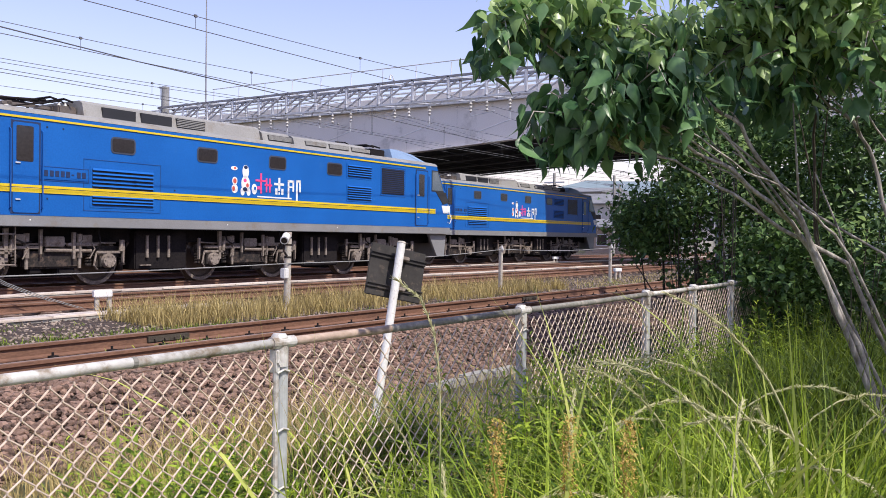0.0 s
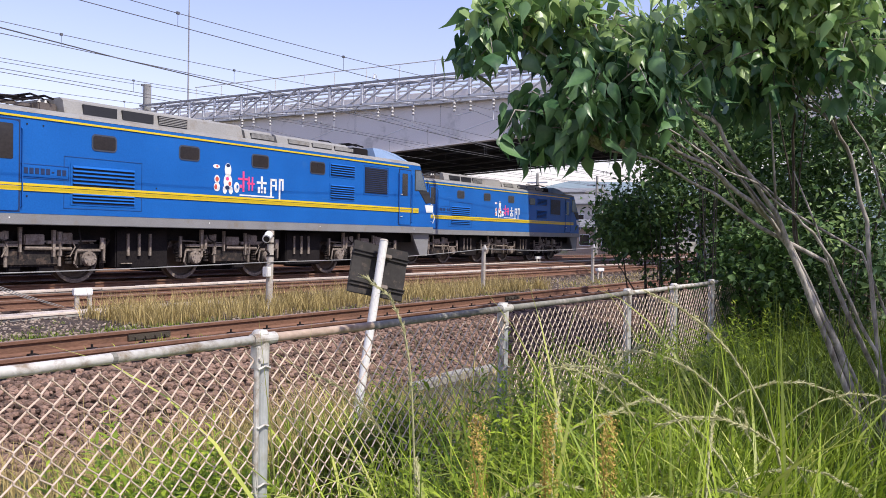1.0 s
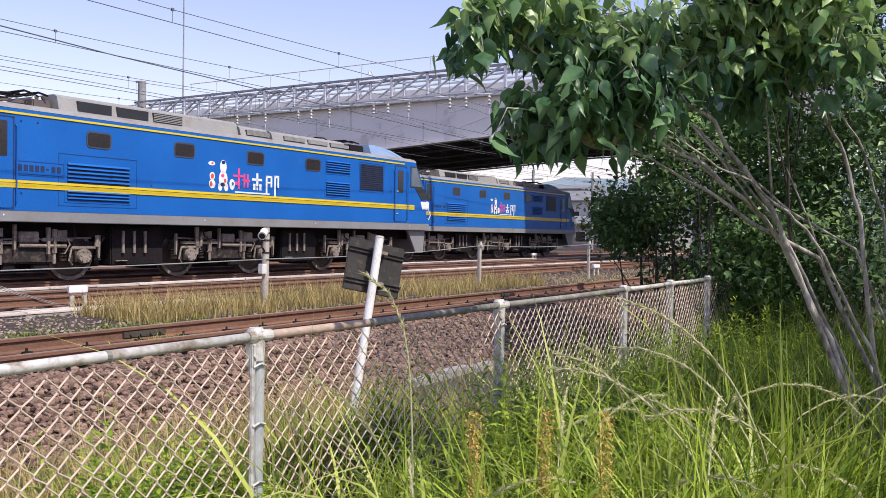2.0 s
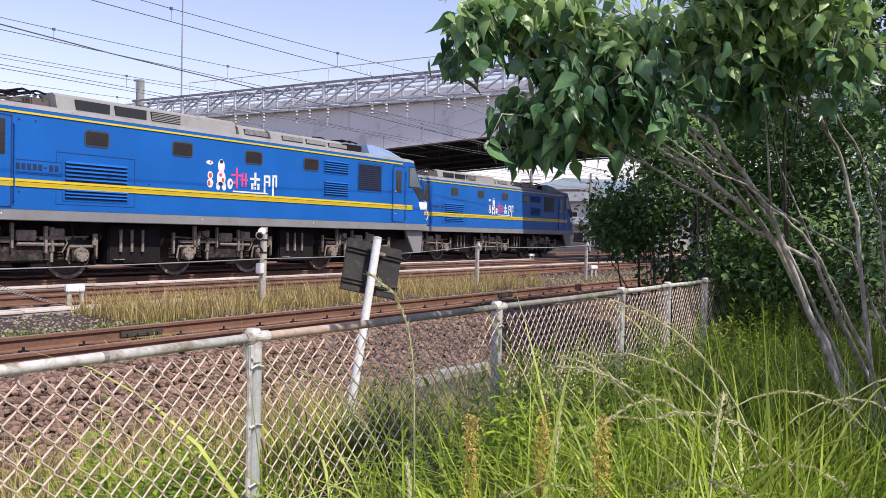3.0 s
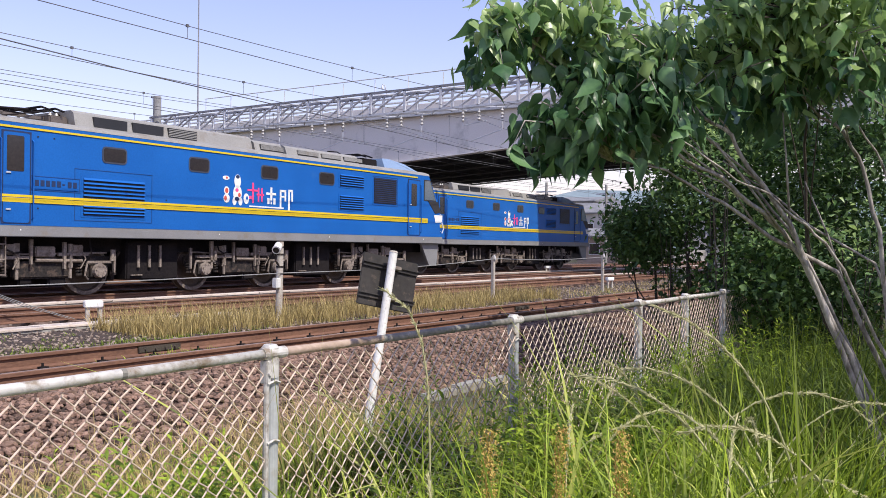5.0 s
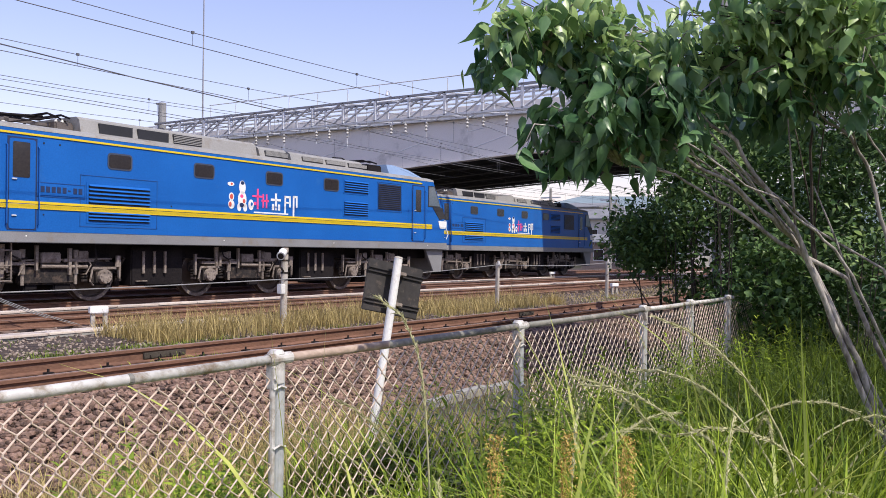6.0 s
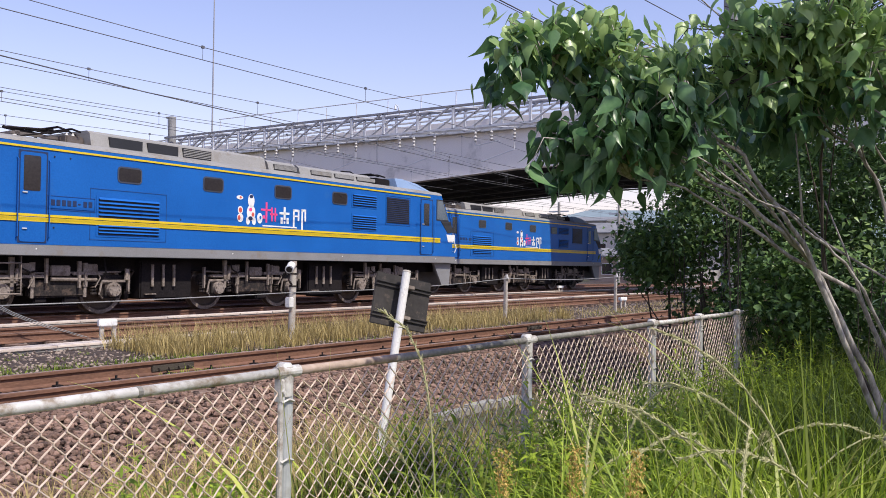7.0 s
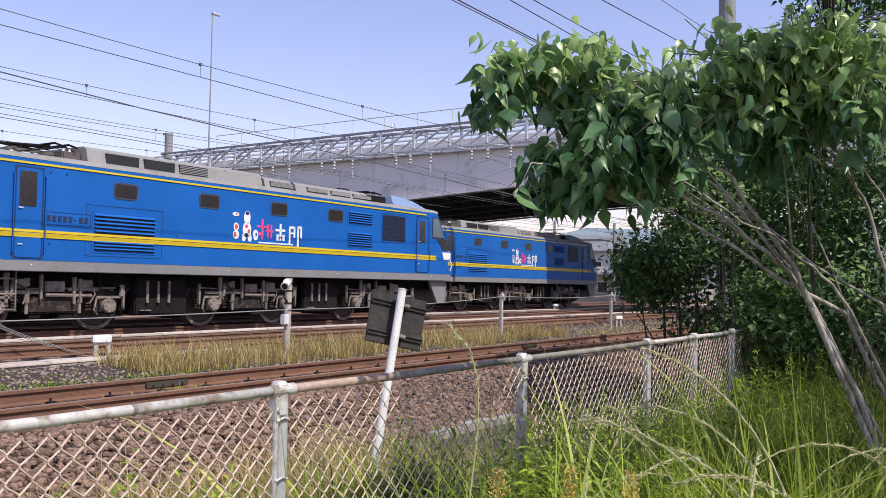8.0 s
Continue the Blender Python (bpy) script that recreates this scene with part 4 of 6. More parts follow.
def build_wires():
    def sag(x):
        k = (x + 15.0) / 20.0
        while k > 1:
            k -= 2
        while k < -1:
            k += 2
        return 5.49 + 0.66 * k * k
    CONTACT = 5.24
    for y, first in ((-3.8, -28.6), (0.0, -28.6), (3.8, -28.9), (4.3, -28.2), (8.0, -26.0), (11.8, -25.4)):
        line = empty("overhead_line", pose(0, y, 0), "dark contact wire hung from a catenary wire", "overhead wire", "overhead lines")
        bm = B()
        tube(bm, [(x, 0.0, CONTACT) for x in (-60, 0, 60, 130)], 0.009, 5)
        part("contact_wire", bm, WIRE, line)
        bm = B()
        tube(bm, [(-55 + 1.0 * i, 0, sag(-55 + 1.0 * i)) for i in range(150)], 0.008, 5)
        part("catenary_wire", bm, WIRE, line)
        for i in range(22):
            x = first + 5.2 * i
            bm = B()
            tube(bm, ((x, 0, CONTACT), (x, 0, sag(x))), 0.005, 4)
            slab(bm, x - 0.03, x + 0.03, -0.02, 0.02, sag(x) - 0.025, sag(x) + 0.03)
            part("dropper", bm, WIRE, line)
    for y, z, rise, r in ((-9.8, 5.9, 0.0, 0.013), (-9.75, 5.93, 0.004, 0.009), (-9.8, 6.4, 0.0, 0.011), (-9.8, 6.86, 0.02, 0.011), (-9.8, 8.01, 0.063, 0.013), (-9.8, 8.81, 0.05, 0.009),
                          (10.5, 6.4, 0.0, 0.012), (13.5, 6.0, 0.0, 0.012)):
        bm = B()
        tube(bm, [(-40 + 10 * i, y, z + rise * (-40 + 10 * i)) for i in range(18)], r, 5)
        ob = part("feeder_wire", bm, WIRE)
        tagged(ob, "single dark feeder wire strung along the tracks", "overhead wire", "feeder wires")
    # contact wire of the crossover, slanting from one track to the next
    bm = B()
    tube(bm, ((-40, -3.7, 5.27), (-15.3, -0.54, 5.25), (-11.5, 0.04, 5.25), (-7.75, 0.35, 5.25), (5, 1.5, 5.27), (40, 3.8, 5.3)), 0.014, 6)
    tagged(part("crossover_wire", bm, WIRE), "thick dark contact wire slanting across the tracks", "overhead wire")
    bm = B()
    tube(bm, ((0, 0, -0.6), (0, 0, 9.6)), (0.22, 0.17), 16)
    pole = part("shaft", bm, COLUMN)
    thing = empty("utility_pole", pose(-5.75, -12.3, 0), "round grey concrete line pole among the trees", "utility pole")
    pole.parent = thing
    bm = B()
    slab(bm, -0.06, 0.06, -0.5, 0.5, 9.1, 9.2)
    part("crossarm", bm, GALV, thing)


# ---- trackside things ----
def trackside():
    p = empty("signal_post", pose(-13.47, -6.8, -0.24, 0, 1.2), "weathered pale post with a lamp box", "trackside post")
    bm = B()
    tube(bm, ((0, 0, 0), (0, 0, 1.44)), (0.062, 0.06), 14)
    part("post", bm, POLE_AGED, p)
    for z in (0.98, 1.2, 1.33):
        bm = B()
        tube(bm, ((0, 0, z), (0, 0, z + 0.03)), 0.067, 14)
        part("band", bm, GEAR, p, "rusty band")
    bm = B()
    tube(bm, ((-0.07, -0.02, 1.36), (-0.2, -0.1, 1.30)), (0.075, 0.06), 12)
    tube(bm, ((-0.2, -0.1, 1.30), (-0.23, -0.12, 1.285)), (0.075, 0.075), 12)
    lamp = part("lamp", bm, POLE_WHITE, p, "white hooded lamp")
    bm = B()
    tube(bm, ((-0.232, -0.121, 1.284), (-0.236, -0.123, 1.282)), 0.055, 12)
    part("lens", bm, GLASS, lamp)
    bm = B()
    tube(bm, ((-0.16, -0.05, 1.28), (-0.14, -0.03, 1.1), (-0.05, -0.02, 1.02)), 0.02, 6)
    part("cable", bm, GEAR, p)
    bm = B()
    slab(bm, -0.16, -0.05, -0.09, 0.03, 0.62, 0.80, 0.012)
    part("junction_box", bm, POLE_WHITE, p, "white junction box")
    for x, top in ((-5.88, 0.93), (1.05, 0.96), (8.0, 0.94), (15.0, 0.94)):
        q = empty("wire_post", pose(x, -6.8, -0.24, 0, random.uniform(-1.5, 1.5)), "slim weathered post that holds a wire", "trackside post", "wire posts")
        bm = B()
        slab(bm, -0.045, 0.045, -0.04, 0.04, 0, top + 0.22, 0.012)
        part("post", bm, POLE_AGED, q)
        bm = B()
        tube(bm, ((0, -0.05, top + 0.14), (0, -0.02, top + 0.26)), (0.04, 0.03), 8)
        part("cap", bm, CERAMIC, q)
    bm = B()
    pts = []
    for (xa, za), (xb, zb) in (((-24, 0.62), (-13.47, 0.645)), ((-13.47, 0.645), (-5.88, 0.86)), ((-5.88, 0.86), (1.05, 0.88)), ((1.05, 0.88), (15, 0.88))):
        for i in range(8):
            k = i / 8
            pts.append((xa + (xb - xa) * k, -6.87, za + (zb - za) * k - 0.06 * math.sin(math.pi * k)))
    tube(bm, pts, 0.009, 6)
    tagged(part("trackside_wire", bm, COLUMN), "pale wire strung along the trackside posts", "wire")
    for x, y, z, w in ((-15.75, -4.75, -0.22, 0.15), (3.6, -6.0, -0.24, 0.16), (14.8, 1.9, -0.15, 0.17)):
        q = empty("track_marker", pose(x, y, z, 0, 0, -20), "small white box on two short legs", "track marker", "track markers")
        bm = B()
        slab(bm, -w, w, -0.07, 0.07, 0.28, 0.4, 0.015)
        part("box", bm, WHITE, q)
        for dx in (-0.09, 0.11):
            bm = B()
            slab(bm, dx - 0.035, dx + 0.035, -0.03, 0.03, 0, 0.29, 0.006)
            slab(bm, dx - 0.05, dx + 0.05, -0.05, 0.05, 0, 0.06, 0.006)
            part("leg", bm, POLE_AGED, q)
    q = empty("relay_cabinet", pose(8.2, -6.9, -0.24), "small grey trackside relay cabinet", "cabinet")
    bm = B()
    slab(bm, -0.35, 0.35, -0.25, 0.25, 0.1, 0.62, 0.02)
    slab(bm, -0.4, 0.4, -0.3, 0.3, 0.62, 0.68, 0.015)
    part("case", bm, CONCRETE, q)
    bm = B()
    slab(bm, -0.28, 0.28, -0.2, 0.2, 0, 0.1)
    part("plinth", bm, CONCRETE, q)
    bm = B()
    for k in range(3):
        tube(bm, [(-17.6 + 1.6 * i / 6 + 0.1 * k, -4.6 + 0.2 * k, 0.5 - 0.62 * (i / 6) ** 0.8 - 0.03 * k) for i in range(7)], 0.006, 5)
    tagged(part("slack_cable", bm, COLUMN), "pale slack cables hanging down to the track", "cable")


def sign():
    p = empty("sign_post", pose(-20.24, -14.0, -0.52), "leaning chipped white post with a sign seen from behind", "sign")
    lean = Vector((0.236, 0.0, 1.0)).normalized()
    end = lean * 1.655
    bm = B()
    tube(bm, ((0, 0, 0), end * 0.5, end), 0.03, 16)
    part("post", bm, POLE_WHITE, p)
    bm = B()
    tube(bm, (end, end + lean * 0.012), (0.033, 0.027), 16)
    part("cap", bm, POLE_AGED, p)
    turn = Matrix.Translation(end * 0.868 + Vector((0.06, 0.02, 0))) @ pose(0, 0, 0, 0, 12.6, 0) @ pose(0, 0, 0, 0, 0, -24)
    bm = B()
    slab(bm, -0.228, 0.228, 0.05, 0.064, -0.185, 0.185, 0.005)
    board = part("board", bm, SIGN_BACK, p, "dark back of a rectangular sign", at=turn)
    for z in (0.105, -0.115):
        bm = B()
        slab(bm, -0.228, 0.228, 0.036, 0.05, z - 0.017, z + 0.017, 0.004)
        slab(bm, -0.228, 0.228, 0.024, 0.036, z + 0.008, z + 0.017, 0.003)
        part("stiffener", bm, SIGN_BACK, board)
        bm = B()
        slab(bm, -0.045, 0.045, -0.04, 0.04, z - 0.014, z + 0.014, 0.005)
        slab(bm, 0.04, 0.06, 0.005, 0.04, z - 0.008, z + 0.008, 0.003)
        part("clamp", bm, GEAR_PALE, board, "dull metal clamp")


def fence():
    f = empty("chain_link_fence", pose(0, -15.26, 0), "galvanised chain-link fence with grey posts and a pipe rail", "fence")
    xs = [-26.36, -24.36, -22.36, -20.37, -18.35, -17.2, -16.0, -14.0, -12.0]
    bot, top = -0.52, 0.70
    for i, x in enumerate(xs):
        bm = B()
        tube(bm, ((x, 0.015, bot - 0.1), (x + random.uniform(-0.01, 0.01), 0.015, 0.715)), 0.0302, 18)
        post = part("post", bm, FENCE_POST, f)
        bm = B()
        tube(bm, ((x, 0.015, 0.62), (x, 0.015, 0.735)), 0.0345, 18)
        tube(bm, ((x, 0.015, 0.735), (x, 0.015, 0.748)), (0.0345, 0.025), 18)
        tube(bm, ((x - 0.062, 0.0, 0.715), (x + 0.062, 0.0, 0.715)), 0.024, 14)
        slab(bm, x - 0.052, x - 0.03, -0.022, 0.02, 0.6, 0.69, 0.004)
        tube(bm, ((x - 0.041, -0.03, 0.64), (x - 0.041, 0.02, 0.64)), 0.008, 6)
        part("joint", bm, FENCE, post, "pipe joint cap")
        bm = B()
        tube(bm, ((x - 0.042, -0.008, bot + 0.05), (x - 0.042, -0.008, 0.66)), 0.011, 8)
        for k in range(5):
            z = bot + 0.2 + 0.23 * k
            tube(bm, ((x - 0.047, -0.02, z), (x - 0.01, -0.022, z + 0.01), (x + 0.02, -0.02, z)), 0.005, 5)
        part("tension_rod", bm, FENCE, post, "pale tension rod")
    for a, b in zip(xs, xs[1:]):
        bm = B()
        if -22.5 < a < -22.0:
            cut = -21.66
            tube(bm, ((a + 0.05, 0, 0.715), (cut, 0, 0.712)), 0.0185, 14)
            part("top_rail", bm, RAIL_TAN, f, "tan rusted pipe rail", smooth=True)
            bm = B()
            tube(bm, ((cut, 0, 0.712), (b - 0.05, 0, 0.715)), 0.0185, 14)
            part("top_rail", bm, RAIL_WORN_DAPPLED, f, "bare grey pipe rail mottled for dappled tree shade", smooth=True)
        else:
            tube(bm, ((a + 0.05, 0, 0.715), ((a + b) / 2, 0, 0.711), (b - 0.05, 0, 0.715)), 0.0185, 14)
            part("top_rail", bm, RAIL_WORN_DAPPLED if -20.5 < a < -20.0 else FENCE, f, "scuffed pipe rail with worn paint, one bay shade-mottled", smooth=True)
        # sleeve where two lengths of pipe meet
        bm = B()
        tube(bm, ((a + 1.30, 0, 0.712), (a + 1.318, 0, 0.712)), 0.0198, 12)
        part("sleeve", bm, RAIL_WORN_DAPPLED, f, "dull pipe sleeve")
        # woven diamonds: each wire zigzags and hooks into the next
        verts, faces = [], []
        h, r = 0.0412, 0.0028
        n = int((b - a - 0.09) / h)
        rows = int((top - 0.02 - bot) / h)
        for i in range(n):
            x0 = a + 0.05 + i * h
            pts = []
            for j in range(rows + 1):
                side = (i + j) % 2
                x = x0 + (h * 1.05 if side else -h * 0.05) + 0.003 * math.sin(17 * x0 + j)
                bulge = 0.014 * math.sin(2.3 * x0 + 1.6 * j * h) + (0.004 if side else -0.002) - 0.012
                z = bot + j * h + 0.003 * math.sin(9 * x0 + 2.3 * j)
                # a short upright knuckle where neighbours hook together
                pts += [(x, bulge, z - h * 0.09), (x, bulge, z + h * 0.09)]
            for p, q in zip(pts, pts[1:]):
                k = len(verts)
                dx, dz = q[0] - p[0], q[2] - p[2]
                d = math.hypot(dx, dz) or 1.0
                nx, nz = -dz / d * r, dx / d * r
                for c in (p, q):
                    verts += [(c[0] + nx * 0.6, c[1] - r * 0.9, c[2] + nz * 0.6), (c[0] + nx, c[1] + r * 0.5, c[2] + nz), (c[0] - nx, c[1] + r * 0.5, c[2] - nz), (c[0] - nx * 0.6, c[1] - r * 0.9, c[2] - nz * 0.6)]
                faces += [(k + a, k + (a + 1) % 4, k + 4 + (a + 1) % 4, k + 4 + a) for a in range(4)]
        raw("chain_mesh", verts, faces, CHAIN, f, "woven diamond wire mesh")


# ---- plants ----
def leaf_mesh(long, wide, bend):
    """A pointed heart-shaped leaf, folded along its rib, hanging from the origin along -z."""
    prof = ((0.0, 0.06), (0.1, 0.4), (0.24, 0.5), (0.5, 0.34), (0.76, 0.12), (1.0, 0.0))
    v, f = [], []
    for t, w in prof:
        y = bend * (t * t) * long
        v += [(-w * wide, y + 0.3 * w * wide, -t * long), (0, y, -t * long), (w * wide, y + 0.3 * w * wide, -t * long)]
    for i in range(len(prof) - 1):
        k = 3 * i
        f += [(k, k + 1, k + 4, k + 3), (k + 1, k + 2, k + 5, k + 4)]
    return np.array(v), np.array(f)


def leaves(name, spots, rng, long, material, parent, label="", kind="", droop=0.6, facing=None):
    shapes = [leaf_mesh(1.0, w, b) for w, b in ((0.5, 0.1), (0.72, 0.35), (0.42, -0.25), (0.58, 0.6))]
    vs, fs, base = [], [], 0
    for i, p in enumerate(spots):
        v, f = shapes[i % 4]
        s = long * rng.uniform(0.5, 1.25)
        yaw = rng.uniform(0, math.tau) if facing is None else rng.normal(facing, 0.95)
        tip = rng.normal(droop, 0.55)
        m = np.array(Euler((tip, rng.normal(0, 0.35), yaw)).to_matrix())
        w = (v * s) @ m.T + np.array(p)
        vs.append(w)
        fs.append(f + base)
        base += len(v)
    ob = raw(name, np.concatenate(vs).tolist(), np.concatenate(fs).tolist(), material, parent, label, smooth=True)
    if kind:
        tagged(ob, kind=kind)
    return ob


SWAY = []


def tree():
    rng = np.random.default_rng(11)
    t = empty("broadleaf_tree", pose(-20.16, -17.03, -0.47, 0, 0, -56.4), "leaning young tree with broad drooping leaves and grey stems", "tree")
    stems = [
        ([(0.62, 0.25, -0.05), (0.36, 0.15, 0.72), (0.15, 0.09, 1.1), (-0.06, 0.04, 1.5), (-0.46, -0.11, 1.67), (-0.68, -0.21, 1.8), (-0.87, -0.31, 1.87), (-1.04, -0.41, 1.96), (-1.31, -0.56, 1.98)], 0.022, BARK, (3, 4, 18)),
        ([(0.42, 0.1, -0.05), (0.14, 0.04, 0.72), (-0.03, -0.01, 1.1), (-0.25, -0.06, 1.49), (-0.4, -0.11, 1.7), (-0.6, -0.21, 1.83), (-0.77, -0.31, 1.93), (-0.95, -0.41, 2.0), (-1.19, -0.56, 2.12), (-1.45, -0.66, 2.27), (-1.68, -0.76, 2.4)], 0.024, BARK, (0, 1, 17)),
        ([(0.36, 0.0, -0.05), (0.1, 0.0, 0.72), (-0.07, -0.01, 1.12), (-0.3, -0.11, 1.57), (-0.38, -0.16, 1.73), (-0.62, -0.26, 1.98), (-0.72, -0.31, 2.13), (-0.86, -0.36, 2.2), (-1.0, -0.41, 2.32), (-1.23, -0.51, 2.45), (-1.47, -0.61, 2.54)], 0.023, BARK, (2, 5, 6)),
        ([(0.35, 0.05, -0.05), (0.2, 0.0, 1.0), (0.06, -0.11, 1.71), (-0.02, -0.11, 2.01), (-0.13, -0.16, 2.16), (-0.26, -0.21, 2.23), (-0.36, -0.26, 2.3), (-0.43, -0.31, 2.48)], 0.018, BARK, (8, 9, 15, 16)),
        ([(0.8, 0.5, -0.05), (0.3, 0.38, 0.75), (-0.02, 0.29, 1.24), (-0.16, 0.19, 1.65), (-0.22, 0.09, 2.14), (-0.25, -0.01, 2.28), (-0.23, -0.11, 2.41), (-0.22, -0.21, 2.58)], 0.017, BARK_DARK, (7, 10, 11, 12, 13, 14)),
    ]
    # the clump at z 3.45 is an unseen bough added to shade the crown
    blobs = [(-1.87, -0.8, 2.43, 0.12, 0.18), (-1.6, -0.69, 2.54, 0.22, 0.18), (-1.37, -0.59, 2.53, 0.29, 0.17), (-1.58, -0.74, 2.11, 0.16, 0.2),
             (-1.32, -0.59, 2.2, 0.25, 0.17), (-1.08, -0.49, 2.2, 0.24, 0.27), (-1.03, -0.39, 2.55, 0.28, 0.17), (-0.68, -0.39, 2.57, 0.28, 0.24),
             (-0.4, -0.49, 2.58, 0.27, 0.23), (-0.2, -0.55, 2.38, 0.2, 0.26), (-0.5, -0.19, 2.33, 0.26, 0.16), (-0.7, -1.34, 3.45, 0.36, 0.12), (-0.84, -0.45, 2.42, 0.2, 0.2), (-0.12, -0.3, 2.5, 0.2, 0.25),
             (-0.84, -0.42, 2.66, 0.2, 0.12), (-0.55, -0.45, 2.78, 0.26, 0.12), (-0.25, -0.5, 2.8, 0.26, 0.14),
             (-1.42, -0.6, 2.36, 0.22, 0.13), (-1.2, -0.52, 2.33, 0.22, 0.15)]
    for path, r, mat, own in stems:
        limb = empty("limb", pose(0, 0, 0), "", "")
        limb.parent = t
        n = len(path)
        bm = B()
        fine = []
        for i in range(n - 1):
            a, b = Vector(path[i]), Vector(path[i + 1])
            for k in range(3):
                j = Vector((rng.normal(0, 0.004), rng.normal(0, 0.004), rng.normal(0, 0.004)))
                fine.append(a.lerp(b, k / 3) + j)
        fine.append(Vector(path[-1]))
        radii = [0.72 * r * (1 - 0.8 * i / len(fine)) for i in range(len(fine))]
        tube(bm, fine, radii, 9)
        # side shoots that leave the stem at low angles
        for _ in range(4):
            i = int(rng.integers(len(fine) // 3, len(fine) - 3))
            s = fine[i]
            d = (fine[i + 2] - fine[i]).normalized()
            e = s + d * rng.uniform(0.4, 0.8) + Vector((rng.normal(0, 0.12), rng.normal(0, 0.12), rng.uniform(0.0, 0.25)))
            tube(bm, (s, s.lerp(e, 0.5) + Vector((0, 0, 0.03)), e), (radii[i] * 0.55, radii[i] * 0.4, 0.003), 6)
        spots = []
        for bi in own:
            cx, cy, cz, rx, rz = blobs[bi]
            c = Vector((cx, cy, cz))
            near = min(fine, key=lambda q: (q - c).length)
            for _ in range(10 if bi == 0 else (9 if bi in (9, 13) else 12)):
                while True:
                    o = Vector(rng.uniform(-1, 1, 3))
                    if o.length < 1:
                        break
                e = c + Vector((o.x * rx * 0.8, o.y * max(rx, 0.24) * 1.15, o.z * rz * 0.85))
                mid = near.lerp(e, 0.5) + Vector((0, 0, 0.05))
                tube(bm, (near, mid, e), (0.007, 0.005, 0.002), 5)
                for k in range(19):
                    q = rng.uniform(0.45, 1.05)
                    p = near.lerp(mid, q * 2) if q < 0.5 else mid.lerp(e, q * 2 - 1)
                    spots.append(p + Vector(rng.normal(0, 0.045, 3)))
        for bi in own:
            cx, cy, cz, rx, rz = blobs[bi]
            for _ in range(3):
                a = rng.uniform(0, math.tau)
                top = Vector((cx + rx * 0.95 * math.cos(a), cy + rx * math.sin(a), cz + rz * rng.uniform(-0.2, 0.7)))
                low = top + Vector((0.07 * math.cos(a), 0.07 * math.sin(a), -rng.uniform(0.08, 0.2)))
                tube(bm, (Vector((cx, cy, cz)), top, low), (0.004, 0.003, 0.001), 4)
                for k in range(7):
                    spots.append(top.lerp(low, k / 6) + Vector(rng.normal(0, 0.012, 3)))
        part("branch", bm, mat, limb, "grey twisted stem with side shoots", smooth=True)
        for k in range(1 if mat is BARK else 0):
            off = Vector((rng.uniform(-0.06, 0.12), rng.uniform(-0.15, 0.15), rng.uniform(-0.1, 0.05)))
            bm = B()
            m = len(fine)
            tube(bm, [q + off * (0.3 + 2.0 * i / m) + Vector((0.15 * (1 - i / m), 0, 0)) for i, q in enumerate(fine[: int(m * 0.86)])], [x * 0.6 for x in radii[: int(m * 0.86)]], 7)
            part("shoot", bm, mat, limb, "thin grey shoot", smooth=True)
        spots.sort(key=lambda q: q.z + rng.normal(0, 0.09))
        # leaves above this height take the lighter colour, as if sunlit
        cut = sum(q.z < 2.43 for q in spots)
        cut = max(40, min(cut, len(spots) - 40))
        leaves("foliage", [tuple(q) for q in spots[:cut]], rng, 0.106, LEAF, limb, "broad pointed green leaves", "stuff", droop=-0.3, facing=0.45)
        leaves("young_foliage", [tuple(q) for q in spots[cut:]], rng, 0.098, LEAF_SUNLIT, limb, "crown-top leaves coloured lighter for the sun on them", "stuff", droop=-0.6, facing=0.45)
        SWAY.append(limb)


